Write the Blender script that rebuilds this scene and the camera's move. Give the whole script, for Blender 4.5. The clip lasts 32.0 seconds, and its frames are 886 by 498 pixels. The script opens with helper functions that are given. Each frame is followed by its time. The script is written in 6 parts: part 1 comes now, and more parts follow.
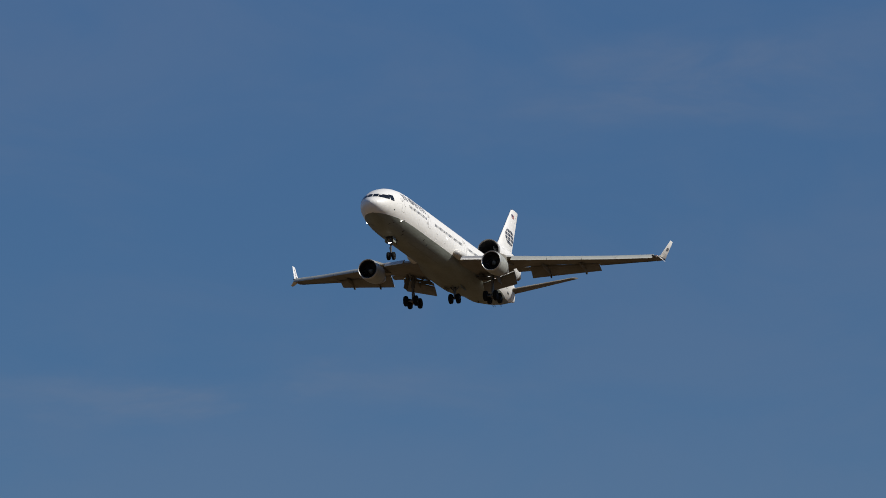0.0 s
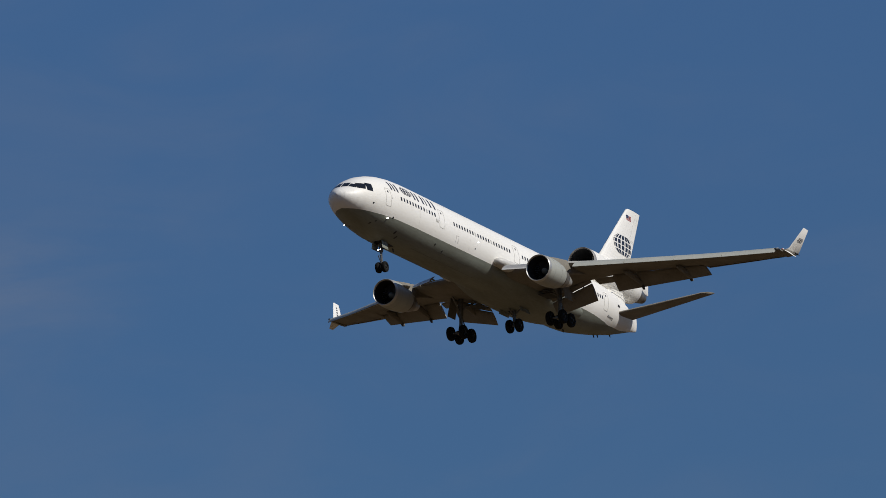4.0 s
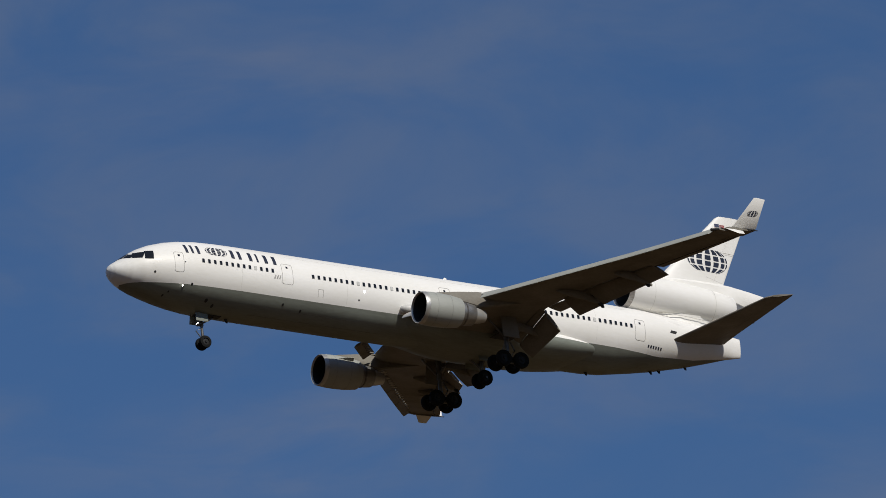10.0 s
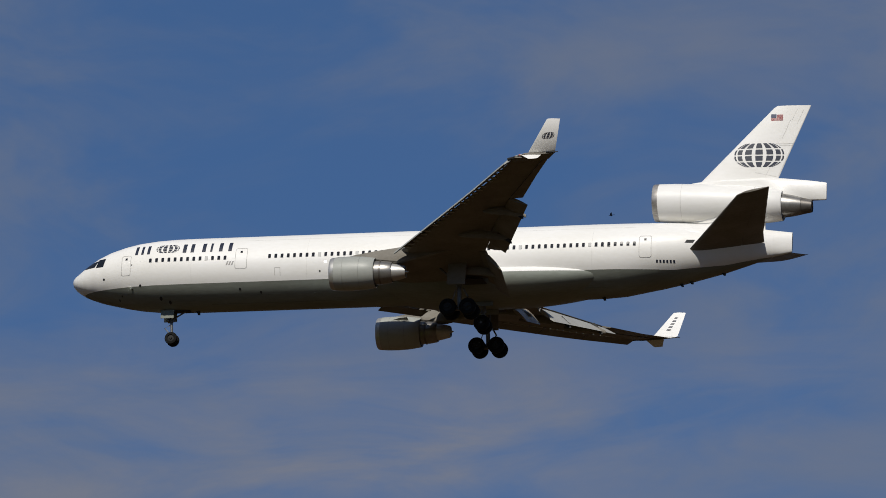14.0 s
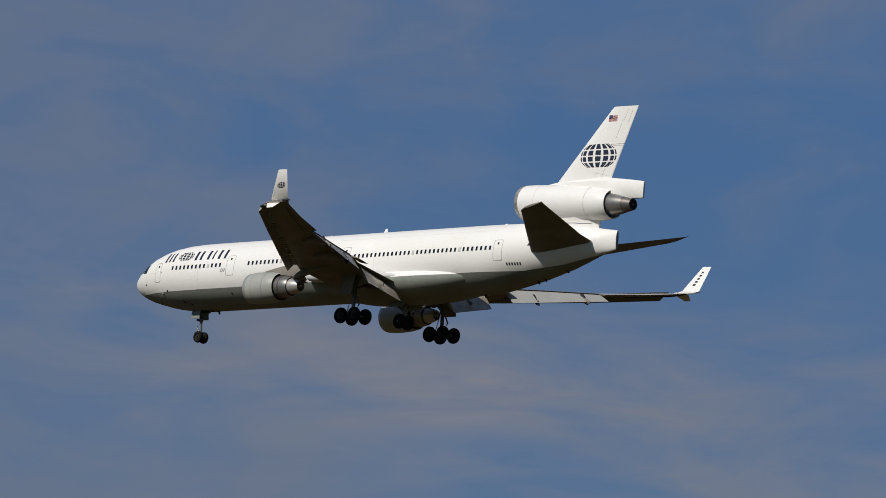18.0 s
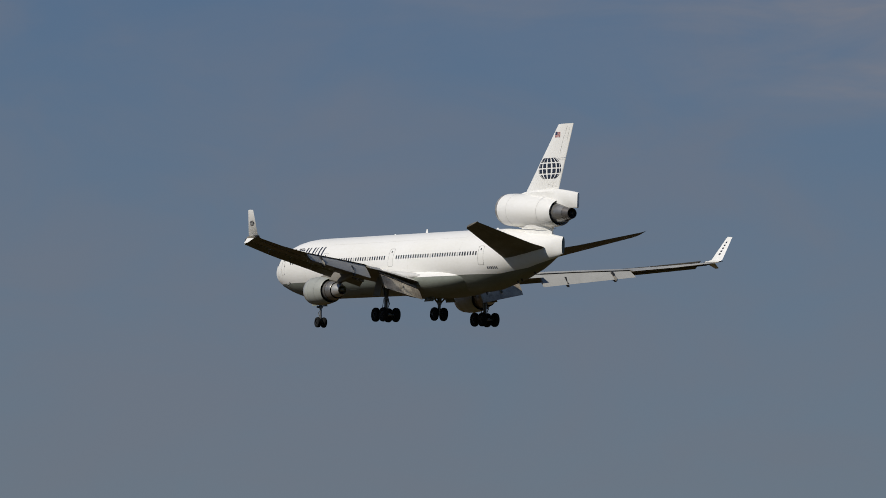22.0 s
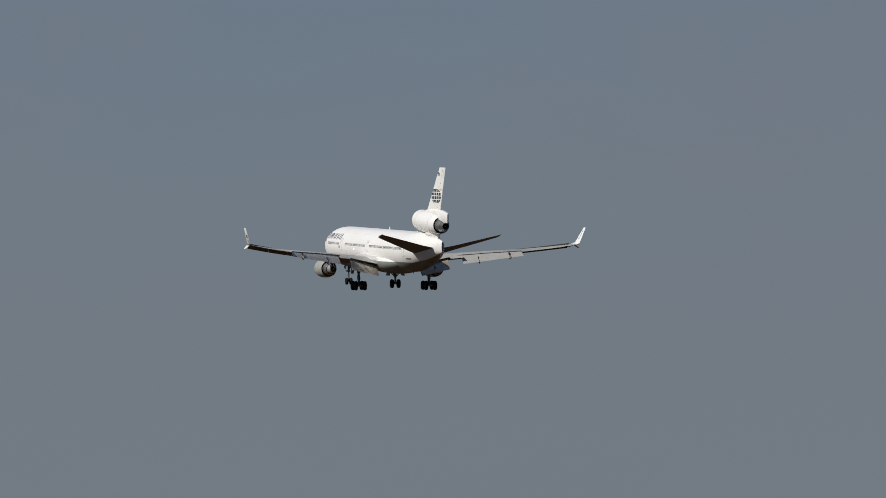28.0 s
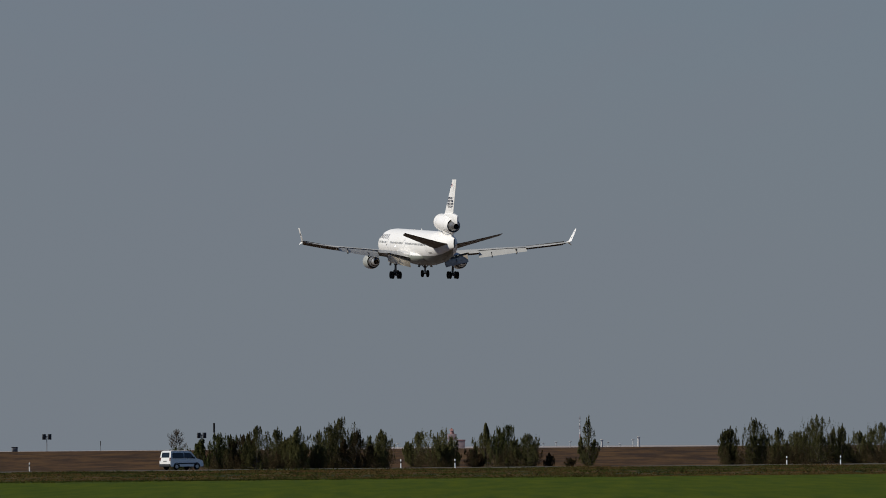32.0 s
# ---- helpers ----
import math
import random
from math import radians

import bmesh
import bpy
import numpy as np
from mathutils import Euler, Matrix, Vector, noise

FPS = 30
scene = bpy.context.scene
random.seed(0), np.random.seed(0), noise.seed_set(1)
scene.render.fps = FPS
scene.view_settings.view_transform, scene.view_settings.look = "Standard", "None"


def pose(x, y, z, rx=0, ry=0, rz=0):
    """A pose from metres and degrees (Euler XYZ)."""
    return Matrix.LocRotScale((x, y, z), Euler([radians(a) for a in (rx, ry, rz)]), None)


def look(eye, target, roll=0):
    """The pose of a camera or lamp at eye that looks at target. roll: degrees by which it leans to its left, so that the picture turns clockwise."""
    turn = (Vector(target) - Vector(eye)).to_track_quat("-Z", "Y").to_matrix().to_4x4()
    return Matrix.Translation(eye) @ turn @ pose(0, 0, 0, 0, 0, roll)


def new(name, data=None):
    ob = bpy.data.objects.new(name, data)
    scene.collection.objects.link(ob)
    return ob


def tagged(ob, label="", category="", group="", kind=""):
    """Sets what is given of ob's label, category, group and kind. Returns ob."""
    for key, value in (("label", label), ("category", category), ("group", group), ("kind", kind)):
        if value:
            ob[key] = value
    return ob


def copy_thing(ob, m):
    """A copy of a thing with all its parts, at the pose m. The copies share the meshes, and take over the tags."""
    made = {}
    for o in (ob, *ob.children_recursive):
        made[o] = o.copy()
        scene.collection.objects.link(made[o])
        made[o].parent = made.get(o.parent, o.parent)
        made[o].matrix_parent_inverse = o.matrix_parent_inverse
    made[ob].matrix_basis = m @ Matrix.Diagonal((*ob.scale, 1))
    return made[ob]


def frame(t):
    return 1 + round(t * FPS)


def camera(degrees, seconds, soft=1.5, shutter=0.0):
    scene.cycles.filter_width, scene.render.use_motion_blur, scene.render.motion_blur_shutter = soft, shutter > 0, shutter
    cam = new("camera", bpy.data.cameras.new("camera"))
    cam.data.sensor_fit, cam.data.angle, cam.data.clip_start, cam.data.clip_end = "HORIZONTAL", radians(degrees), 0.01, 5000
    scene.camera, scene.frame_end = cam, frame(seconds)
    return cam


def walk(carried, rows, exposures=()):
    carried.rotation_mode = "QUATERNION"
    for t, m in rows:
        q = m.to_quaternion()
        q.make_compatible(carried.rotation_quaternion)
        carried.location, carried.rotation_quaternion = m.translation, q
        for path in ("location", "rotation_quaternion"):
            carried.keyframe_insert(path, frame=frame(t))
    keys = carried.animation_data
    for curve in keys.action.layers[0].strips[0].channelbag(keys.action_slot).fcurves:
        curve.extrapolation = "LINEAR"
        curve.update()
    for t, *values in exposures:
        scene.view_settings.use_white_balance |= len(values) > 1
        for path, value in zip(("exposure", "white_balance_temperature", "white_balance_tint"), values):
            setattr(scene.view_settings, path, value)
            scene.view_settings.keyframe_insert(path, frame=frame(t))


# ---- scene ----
import itertools

EYE_HEIGHT = 2.1
cam = camera(6.551, 32.0, 0.65)
cam.data.dof.use_dof, cam.data.dof.focus_distance, cam.data.dof.aperture_fstop = True, 750.0, 4.0


def aim(pan, tilt, roll):
    """The camera on its tripod: pan from north towards east, tilt above the level, roll."""
    return pose(0, 0, EYE_HEIGHT, 90 + tilt, 0, -pan) @ pose(0, 0, 0, 0, 0, roll)


walk(cam, [
    (0, aim(71.971, 9.79, -0.53)),
    (0.5, aim(71.027, 10.077, -1.19)),
    (1, aim(70.098, 10.25, -1.85)),
    (1.5, aim(69.132, 10.377, -2.56)),
    (2, aim(67.997, 10.661, -3.21)),
    (2.5, aim(66.582, 11.01, -4.24)),
    (3, aim(65.118, 11.347, -4.07)),
    (3.5, aim(63.381, 11.744, -3.26)),
    (4, aim(61.55, 12.162, -2.36)),
    (4.5, aim(59.802, 12.558, -1.92)),
    (5, aim(58.151, 12.846, -1.86)),
    (5.5, aim(56.272, 13.141, -1.82)),
    (6, aim(54.625, 13.614, -1.8)),
    (6.5, aim(52.921, 14.202, -1.95)),
    (7, aim(50.763, 14.783, -2.03)),
    (7.5, aim(48.281, 15.461, -2.51)),
    (8, aim(45.831, 16.212, -3.51)),
    (8.5, aim(43.273, 16.916, -4.95)),
    (9, aim(40.057, 17.645, -6.08)),
    (9.5, aim(36.192, 18.443, -6.41)),
    (10, aim(31.886, 19.207, -5.79)),
    (10.5, aim(27.303, 19.835, -5.18)),
    (11, aim(22.389, 20.355, -4.99)),
    (11.5, aim(17.142, 20.711, -4.56)),
    (12, aim(11.449, 20.866, -4.23)),
    (12.5, aim(5.72, 20.851, -4.02)),
    (13, aim(-0.178, 20.614, -3.34)),
    (13.5, aim(-6.22, 20.031, -2.15)),
    (14, aim(-12.003, 19.234, -1.66)),
    (14.5, aim(-17.135, 18.397, -1.11)),
    (15, aim(-22.011, 17.504, -0.91)),
    (15.5, aim(-26.489, 16.48, -0.7)),
    (16, aim(-30.713, 15.398, -0.43)),
    (16.5, aim(-34.858, 14.331, -0.08)),
    (17, aim(-38.863, 13.127, 1.19)),
    (17.5, aim(-42.3, 12.114, 1.93)),
    (18, aim(-45.471, 11.296, 2.24)),
    (18.5, aim(-48.463, 10.554, 2.49)),
    (19, aim(-50.896, 9.889, 1.47)),
    (19.5, aim(-53.17, 9.147, 0.98)),
    (20, aim(-55.436, 8.348, 0.74)),
    (20.5, aim(-57.459, 7.607, 1.14)),
    (21, aim(-59.205, 7.03, 1.66)),
    (21.5, aim(-60.991, 6.611, 0.91)),
    (22, aim(-62.683, 6.276, 0.2)),
    (22.5, aim(-64.078, 5.839, -0.06)),
    (23, aim(-65.407, 5.366, 0.8)),
    (23.5, aim(-66.639, 4.927, 1.22)),
    (24, aim(-67.711, 4.548, 1.21)),
    (24.5, aim(-68.93, 4.284, 1.33)),
    (25, aim(-69.975, 3.976, 1.08)),
    (25.5, aim(-70.918, 3.693, 0.48)),
    (26, aim(-71.733, 3.442, -0.17)),
    (26.5, aim(-72.395, 3.225, -0.56)),
    (27, aim(-73.073, 3.01, -1.03)),
    (27.5, aim(-73.501, 2.868, -1.35)),
    (28, aim(-73.841, 2.715, -0.73)),
    (28.5, aim(-74.281, 2.539, -0.54)),
    (29, aim(-74.843, 2.361, -0.15)),
    (29.5, aim(-75.305, 2.177, 0.33)),
    (30, aim(-75.75, 2.019, 0.05)),
    (30.5, aim(-76.256, 1.879, -0.35)),
    (31, aim(-76.766, 1.733, -0.09)),
    (31.5, aim(-77.243, 1.579, -0.05)),
    (32, aim(-77.715, 1.488, -0.45)),
], exposures=[(0, 0.12), (2, 0.03), (5, -0.06), (8, -0.03), (10, -0.12), (12, -0.1), (14, -0.09), (17, -0.1), (18, -0.05), (19, -0.05), (20, -0.09), (22, -0.1), (27, 0.0), (32, 0.06)])

# ---- light ----
SUN = Vector((0.02, -1.0, 0.84)).normalized()
SUN_ELEVATION = math.asin(SUN.z)
SUN_AZIMUTH = math.atan2(SUN.x, SUN.y)


def build_world():
    world = bpy.data.worlds.new("sky")
    scene.world = world
    world.use_nodes = True
    nt = world.node_tree
    nt.nodes.clear()
    N, link = nt.nodes.new, nt.links.new
    out, back = N("ShaderNodeOutputWorld"), N("ShaderNodeBackground")
    link(back.outputs[0], out.inputs[0])
    sky = N("ShaderNodeTexSky")
    sky.sky_type, sky.sun_disc = "NISHITA", False
    sky.sun_elevation, sky.sun_rotation = SUN_ELEVATION, SUN_AZIMUTH
    sky.altitude, sky.air_density, sky.dust_density, sky.ozone_density = 300, 1.0, 0.15, 3.5
    tint = N("ShaderNodeMix")
    tint.data_type, tint.blend_type = "RGBA", "MULTIPLY"
    tint.inputs[0].default_value = 1.0
    link(sky.outputs[0], tint.inputs[6])
    coord = N("ShaderNodeTexCoord")
    sep = N("ShaderNodeSeparateXYZ")
    link(coord.outputs["Generated"], sep.inputs[0])
    # the clear air is deeper blue low down than the model's
    deep = N("ShaderNodeMapRange")
    deep.interpolation_type = "SMOOTHSTEP"
    for i, v in ((1, 0.15), (2, 0.33), (3, 0.0), (4, 1.0)):
        deep.inputs[i].default_value = v
    link(sep.outputs[2], deep.inputs[0])
    hue = N("ShaderNodeMix")
    hue.data_type = "RGBA"
    hue.inputs[6].default_value = tuple(0.75 * c for c in SKY_TINT[:3]) + (1.0,)
    hue.inputs[7].default_value = SKY_TINT
    link(deep.outputs[0], hue.inputs[0])
    link(hue.outputs[2], tint.inputs[7])
    # thin cirrus in long level streaks
    mapping = N("ShaderNodeMapping")
    mapping.inputs["Scale"].default_value = (1.0, 1.0, 2.3)
    mapping.inputs["Rotation"].default_value = (0.3, 0.35, 0.2)
    link(coord.outputs["Generated"], mapping.inputs[0])
    big, fine = N("ShaderNodeTexNoise"), N("ShaderNodeTexNoise")
    for tex, scale, detail, rough, twist in ((big, 9.0, 4.0, 0.5, 0.3), (fine, 30.0, 5.0, 0.58, 0.5)):
        tex.inputs["Scale"].default_value, tex.inputs["Detail"].default_value = scale, detail
        tex.inputs["Roughness"].default_value, tex.inputs["Distortion"].default_value = rough, twist
        link(mapping.outputs[0], tex.inputs[0])
    blend = N("ShaderNodeMix")
    blend.data_type = "FLOAT"
    blend.inputs[0].default_value = 0.45
    link(big.outputs[0], blend.inputs[2])
    link(fine.outputs[0], blend.inputs[3])
    veil = N("ShaderNodeMapRange")
    veil.interpolation_type = "SMOOTHSTEP"
    for i, v in ((1, 0.40), (2, 0.64), (3, 0.07), (4, 0.72)):
        veil.inputs[i].default_value = v
    link(blend.outputs[0], veil.inputs[0])
    # the east is clearer
    clear = N("ShaderNodeMapRange")
    for i, v in ((1, 0.72), (2, 0.12), (3, 0.26), (4, 1.05)):
        clear.inputs[i].default_value = v
    link(sep.outputs[0], clear.inputs[0])
    thin = N("ShaderNodeMath")
    thin.operation = "MULTIPLY"
    link(veil.outputs[0], thin.inputs[0])
    link(clear.outputs[0], thin.inputs[1])
    # single wisps of cirrus, by bearing and height in degrees
    bearing, height, spot = N("ShaderNodeMath"), N("ShaderNodeMath"), N("ShaderNodeCombineXYZ")
    bearing.operation, height.operation = "ARCTAN2", "ARCSINE"
    link(sep.outputs[0], bearing.inputs[0])
    link(sep.outputs[1], bearing.inputs[1])
    link(sep.outputs[2], height.inputs[0])
    for k, node in enumerate((bearing, height)):
        deg = N("ShaderNodeMath")
        deg.operation = "DEGREES"
        link(node.outputs[0], deg.inputs[0])
        link(deg.outputs[0], spot.inputs[k])
    ragged, shake = N("ShaderNodeTexNoise"), N("ShaderNodeVectorMath")
    ragged.inputs["Scale"].default_value, ragged.inputs["Detail"].default_value, ragged.inputs["Roughness"].default_value = 0.55, 6.0, 0.6
    pull = N("ShaderNodeMapping")
    pull.inputs["Scale"].default_value = (0.45, 1.6, 1.0)
    link(spot.outputs[0], pull.inputs[0])
    link(pull.outputs[0], ragged.inputs[0])
    shake.operation = "MULTIPLY_ADD"
    shake.inputs[1].default_value, shake.inputs[2].default_value = (3.2, 1.5, 0.0), (-1.6, -0.75, 0.0)
    link(ragged.outputs["Color"], shake.inputs[0])
    moved = N("ShaderNodeVectorMath")
    link(spot.outputs[0], moved.inputs[0])
    link(shake.outputs[0], moved.inputs[1])
    total = None
    for az, el, long, tall, slope, weight in WISPS:
        place, ball, add = N("ShaderNodeMapping"), N("ShaderNodeTexGradient"), N("ShaderNodeMath")
        place.vector_type, ball.gradient_type, add.operation = "TEXTURE", "QUADRATIC_SPHERE", "MULTIPLY_ADD"
        place.inputs["Location"].default_value = (az, el, 0)
        place.inputs["Rotation"].default_value = (0, 0, math.atan(slope))
        place.inputs["Scale"].default_value = (2.0 * long, 2.0 * tall, 1)
        link(moved.outputs[0], place.inputs[0])
        link(place.outputs[0], ball.inputs[0])
        link(ball.outputs[1], add.inputs[0])
        add.inputs[1].default_value = weight
        add.inputs[2].default_value = 0.0
        if total:
            link(total.outputs[0], add.inputs[2])
        total = add
    mottle, strength, mottled = N("ShaderNodeTexNoise"), N("ShaderNodeMapRange"), N("ShaderNodeMath")
    mottle.inputs["Scale"].default_value, mottle.inputs["Detail"].default_value, mottle.inputs["Roughness"].default_value = 1.15, 6.0, 0.58
    mottle.inputs["Distortion"].default_value = 0.6
    link(pull.outputs[0], mottle.inputs[0])
    for i, v in ((1, 0.36), (2, 0.64), (3, 0.3), (4, 1.6)):
        strength.inputs[i].default_value = v
    link(mottle.outputs[0], strength.inputs[0])
    mottled.operation, mottled.use_clamp = "MULTIPLY", True
    link(total.outputs[0], mottled.inputs[0])
    link(strength.outputs[0], mottled.inputs[1])
    # the haze thickens towards the horizon, and stands higher in the west
    west = N("ShaderNodeMapRange")
    west.interpolation_type = "SMOOTHSTEP"
    for i, v in ((1, 0.1), (2, -0.75), (3, 0.15), (4, 0.222)):
        west.inputs[i].default_value = v
    link(sep.outputs[0], west.inputs[0])
    rise = N("ShaderNodeMath")
    rise.operation = "DIVIDE"
    link(sep.outputs[2], rise.inputs[0])
    link(west.outputs[0], rise.inputs[1])
    haze = N("ShaderNodeMapRange")
    haze.interpolation_type = "SMOOTHSTEP"
    for i, v in ((1, 0.0), (2, 1.0), (3, 0.97), (4, 0.0)):
        haze.inputs[i].default_value = v
    link(rise.outputs[0], haze.inputs[0])
    cirrus = N("ShaderNodeMix")
    cirrus.data_type = "RGBA"
    link(thin.outputs[0], cirrus.inputs[0])
    link(tint.outputs[2], cirrus.inputs[6])
    cirrus.inputs[7].default_value = VEIL
    cloud = N("ShaderNodeMix")
    cloud.data_type = "RGBA"
    link(haze.outputs[0], cloud.inputs[0])
    link(cirrus.outputs[2], cloud.inputs[6])
    cloud.inputs[7].default_value = CLOUD
    wisp = N("ShaderNodeMix")
    wisp.data_type = "RGBA"
    link(mottled.outputs[0], wisp.inputs[0])
    link(cloud.outputs[2], wisp.inputs[6])
    wisp.inputs[7].default_value = WISP
    link(wisp.outputs[2], back.inputs[0])
    back.inputs[1].default_value = 0.06


SKY_TINT = (0.55, 0.795, 1.06, 1.0)
WISP = (3.5, 3.6, 4.2, 1.0)
VEIL = (2.5, 3.0, 4.2, 1.0)
CLOUD = (2.8, 3.2, 3.7, 1.0)
# bearing, height, half length, half height (degrees), slope, density
WISPS = ((70.3, 8.8, 1.8, 0.16, 0.0, 0.25), (74.0, 11.0, 2.0, 0.25, 0.05, 0.2), (56.3, 11.75, 2.4, 0.5, 0.25, 0.50), (52.4, 12.9, 1.6, 0.45, 0.1, 0.3), (48.0, 14.5, 1.8, 0.7, 0.0, 0.22), (45.9, 17.3, 3.0, 0.7, 0.3, 0.38),
         (41.2, 17.1, 3.7, 1.2, 0.0, 0.42), (37.8, 19.2, 2.0, 0.9, 0.3, 0.45), (36.8, 16.8, 2.4, 0.5, 0.0, 0.35), (30.0, 20.6, 2.2, 0.4, 0.1, 0.2), (31.0, 17.9, 3.0, 0.35, 0.05, 0.2),
         (13.0, 20.9, 6.0, 1.0, 0.0, 0.25), (3.0, 21.7, 3.0, 0.5, 0.0, 0.25), (2.4, 19.2, 2.6, 0.6, 0.0, 0.25), (-7.0, 20.8, 4.0, 0.8, 0.0, 0.22),
         (-13.0, 17.9, 5.0, 0.9, 0.0, 0.55), (-19.0, 17.2, 4.0, 0.8, 0.0, 0.35), (-37.0, 12.4, 4.0, 0.9, -0.1, 0.4), (-45.0, 10.2, 5.0, 1.0, -0.1, 0.7), (-59.6, 8.4, 4.2, 0.75, -0.14, 0.95), (-56.6, 9.4, 3.4, 0.8, -0.02, 1.15), (-58.4, 7.5, 1.5, 0.22, -0.1, 0.4))
build_world()
sun_lamp = new("sun", bpy.data.lights.new("sun", "SUN"))
sun_lamp.data.energy, sun_lamp.data.angle, sun_lamp.data.color = 3.9, radians(0.53), (1.0, 0.95, 0.87)
sun_lamp.matrix_basis = look(SUN * 500, (0, 0, 0))


# ---- materials ----
def material(name, colour, rough=0.5, metal=0.0, second=None, scale=3.0, amount=0.25, fine=25.0, bump=0.0,
             coat=0.0, stretch=(1, 1, 1), glow=None, random_shade=0.0, spec=0.5, turn=0.0, span=(0.32, 0.68)):
    """A painted, metal or natural surface: two scales of variation, optional relief."""
    m = bpy.data.materials.new(name)
    m.use_nodes = True
    nt = m.node_tree
    N, link = nt.nodes.new, nt.links.new
    bsdf = nt.nodes["Principled BSDF"]
    coord, mapping = N("ShaderNodeTexCoord"), N("ShaderNodeMapping")
    mapping.vector_type = "TEXTURE"
    mapping.inputs["Rotation"].default_value = (0, 0, turn)
    mapping.inputs["Scale"].default_value = tuple(1 / v for v in stretch)
    link(coord.outputs["Object"], mapping.inputs[0])
    first, small = N("ShaderNodeTexNoise"), N("ShaderNodeTexNoise")
    first.inputs["Scale"].default_value, first.inputs["Detail"].default_value = scale, 5
    small.inputs["Scale"].default_value, small.inputs["Detail"].default_value = fine, 4
    link(mapping.outputs[0], first.inputs[0])
    link(mapping.outputs[0], small.inputs[0])
    both = N("ShaderNodeMix")
    both.data_type = "FLOAT"
    both.inputs[0].default_value = 0.35
    link(first.outputs[0], both.inputs[2])
    link(small.outputs[0], both.inputs[3])
    ramp = N("ShaderNodeMapRange")
    ramp.inputs[1].default_value, ramp.inputs[2].default_value = span
    link(both.outputs[0], ramp.inputs[0])
    mix = N("ShaderNodeMix")
    mix.data_type = "RGBA"
    mix.inputs[6].default_value = (*colour, 1)
    other = second or tuple(c * (1 - amount) for c in colour)
    mix.inputs[7].default_value = (*other, 1)
    link(ramp.outputs[0], mix.inputs[0])
    last = mix.outputs[2]
    if random_shade:
        info, hsv = N("ShaderNodeObjectInfo"), N("ShaderNodeHueSaturation")
        rng = N("ShaderNodeMapRange")
        rng.inputs[3].default_value, rng.inputs[4].default_value = 1 - random_shade, 1 + random_shade
        link(info.outputs["Random"], rng.inputs[0])
        link(rng.outputs[0], hsv.inputs["Value"])
        link(last, hsv.inputs["Color"])
        last = hsv.outputs[0]
    link(last, bsdf.inputs["Base Color"])
    bsdf.inputs["Metallic"].default_value = metal
    bsdf.inputs["Specular IOR Level"].default_value = spec
    vary = N("ShaderNodeMapRange")
    vary.inputs[3].default_value, vary.inputs[4].default_value = max(0.03, rough - 0.08), min(1, rough + 0.1)
    link(both.outputs[0], vary.inputs[0])
    link(vary.outputs[0], bsdf.inputs["Roughness"])
    if coat:
        bsdf.inputs["Coat Weight"].default_value, bsdf.inputs["Coat Roughness"].default_value = coat, 0.12
    if bump:
        b = N("ShaderNodeBump")
        b.inputs["Strength"].default_value, b.inputs["Distance"].default_value = bump, 0.05
        link(both.outputs[0], b.inputs["Height"])
        link(b.outputs[0], bsdf.inputs["Normal"])
    if glow:
        bsdf.inputs["Emission Color"].default_value = (*glow[0], 1)
        bsdf.inputs["Emission Strength"].default_value = glow[1]
    return m


WHITE = material("white_paint", (0.82, 0.81, 0.785), 0.44, second=(0.75, 0.735, 0.685), scale=0.45, fine=5, coat=0.08, stretch=(0.35, 1, 1), spec=0.4)
FAIRING = material("pale_grey_fairing_paint", (0.60, 0.59, 0.56), 0.45, scale=0.6, amount=0.15, fine=6)
BELLY = material("grey_belly_paint", (0.24, 0.262, 0.228), 0.55, second=(0.165, 0.172, 0.145), scale=0.6, fine=6, stretch=(0.25, 1, 1), spec=0.25)
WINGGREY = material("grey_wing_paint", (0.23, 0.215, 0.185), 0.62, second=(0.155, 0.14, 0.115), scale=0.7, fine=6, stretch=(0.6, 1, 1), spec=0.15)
NACELLE = material("grey_green_nacelle_paint", (0.37, 0.38, 0.345), 0.45, scale=0.8, amount=0.18, fine=7, stretch=(0.4, 1, 1))
BARE = material("polished_bare_metal", (0.54, 0.53, 0.50), 0.38, 0.6, scale=2.0, amount=0.15, fine=20)
HOT = material("heat_stained_exhaust_metal", (0.22, 0.205, 0.19), 0.4, 0.7, second=(0.13, 0.115, 0.10), scale=1.6, fine=12)
DARK = material("dark_recess", (0.02, 0.02, 0.02), 0.7, scale=4, amount=0.4)
RUBBER = material("black_tyre_rubber", (0.012, 0.012, 0.0115), 0.85, scale=5, amount=0.4, fine=40, bump=0.2, spec=0.15)
HUB = material("grey_wheel_hub", (0.03, 0.03, 0.029), 0.6, 0.2, scale=6, amount=0.4, spec=0.2)
STRUT = material("grey_gear_steel", (0.17, 0.17, 0.165), 0.45, 0.4, scale=4, amount=0.4, fine=30)
GLASS = material("dark_window_glass", (0.012, 0.014, 0.018), 0.12, scale=3, amount=0.3)
NAVY = material("navy_marking_paint", (0.018, 0.024, 0.045), 0.4, scale=2, amount=0.25)
SEAM = material("panel_seam", (0.40, 0.39, 0.37), 0.6, scale=4, amount=0.3)
LAP = material("skin_seam_paint", (0.70, 0.685, 0.64), 0.5)
STREAKED = material("streaked_inlet_metal", (0.50, 0.48, 0.45), 0.42, 0.5, second=(0.20, 0.18, 0.16), scale=1.5, fine=9, stretch=(0.3, 1, 1))
CORE = material("brushed_core_metal", (0.34, 0.33, 0.31), 0.36, 0.7, second=(0.20, 0.19, 0.175), scale=1.2, fine=10)
GRIME = material("belly_grime", (0.09, 0.085, 0.075), 0.8, second=(0.2, 0.21, 0.18), scale=0.8, fine=6)
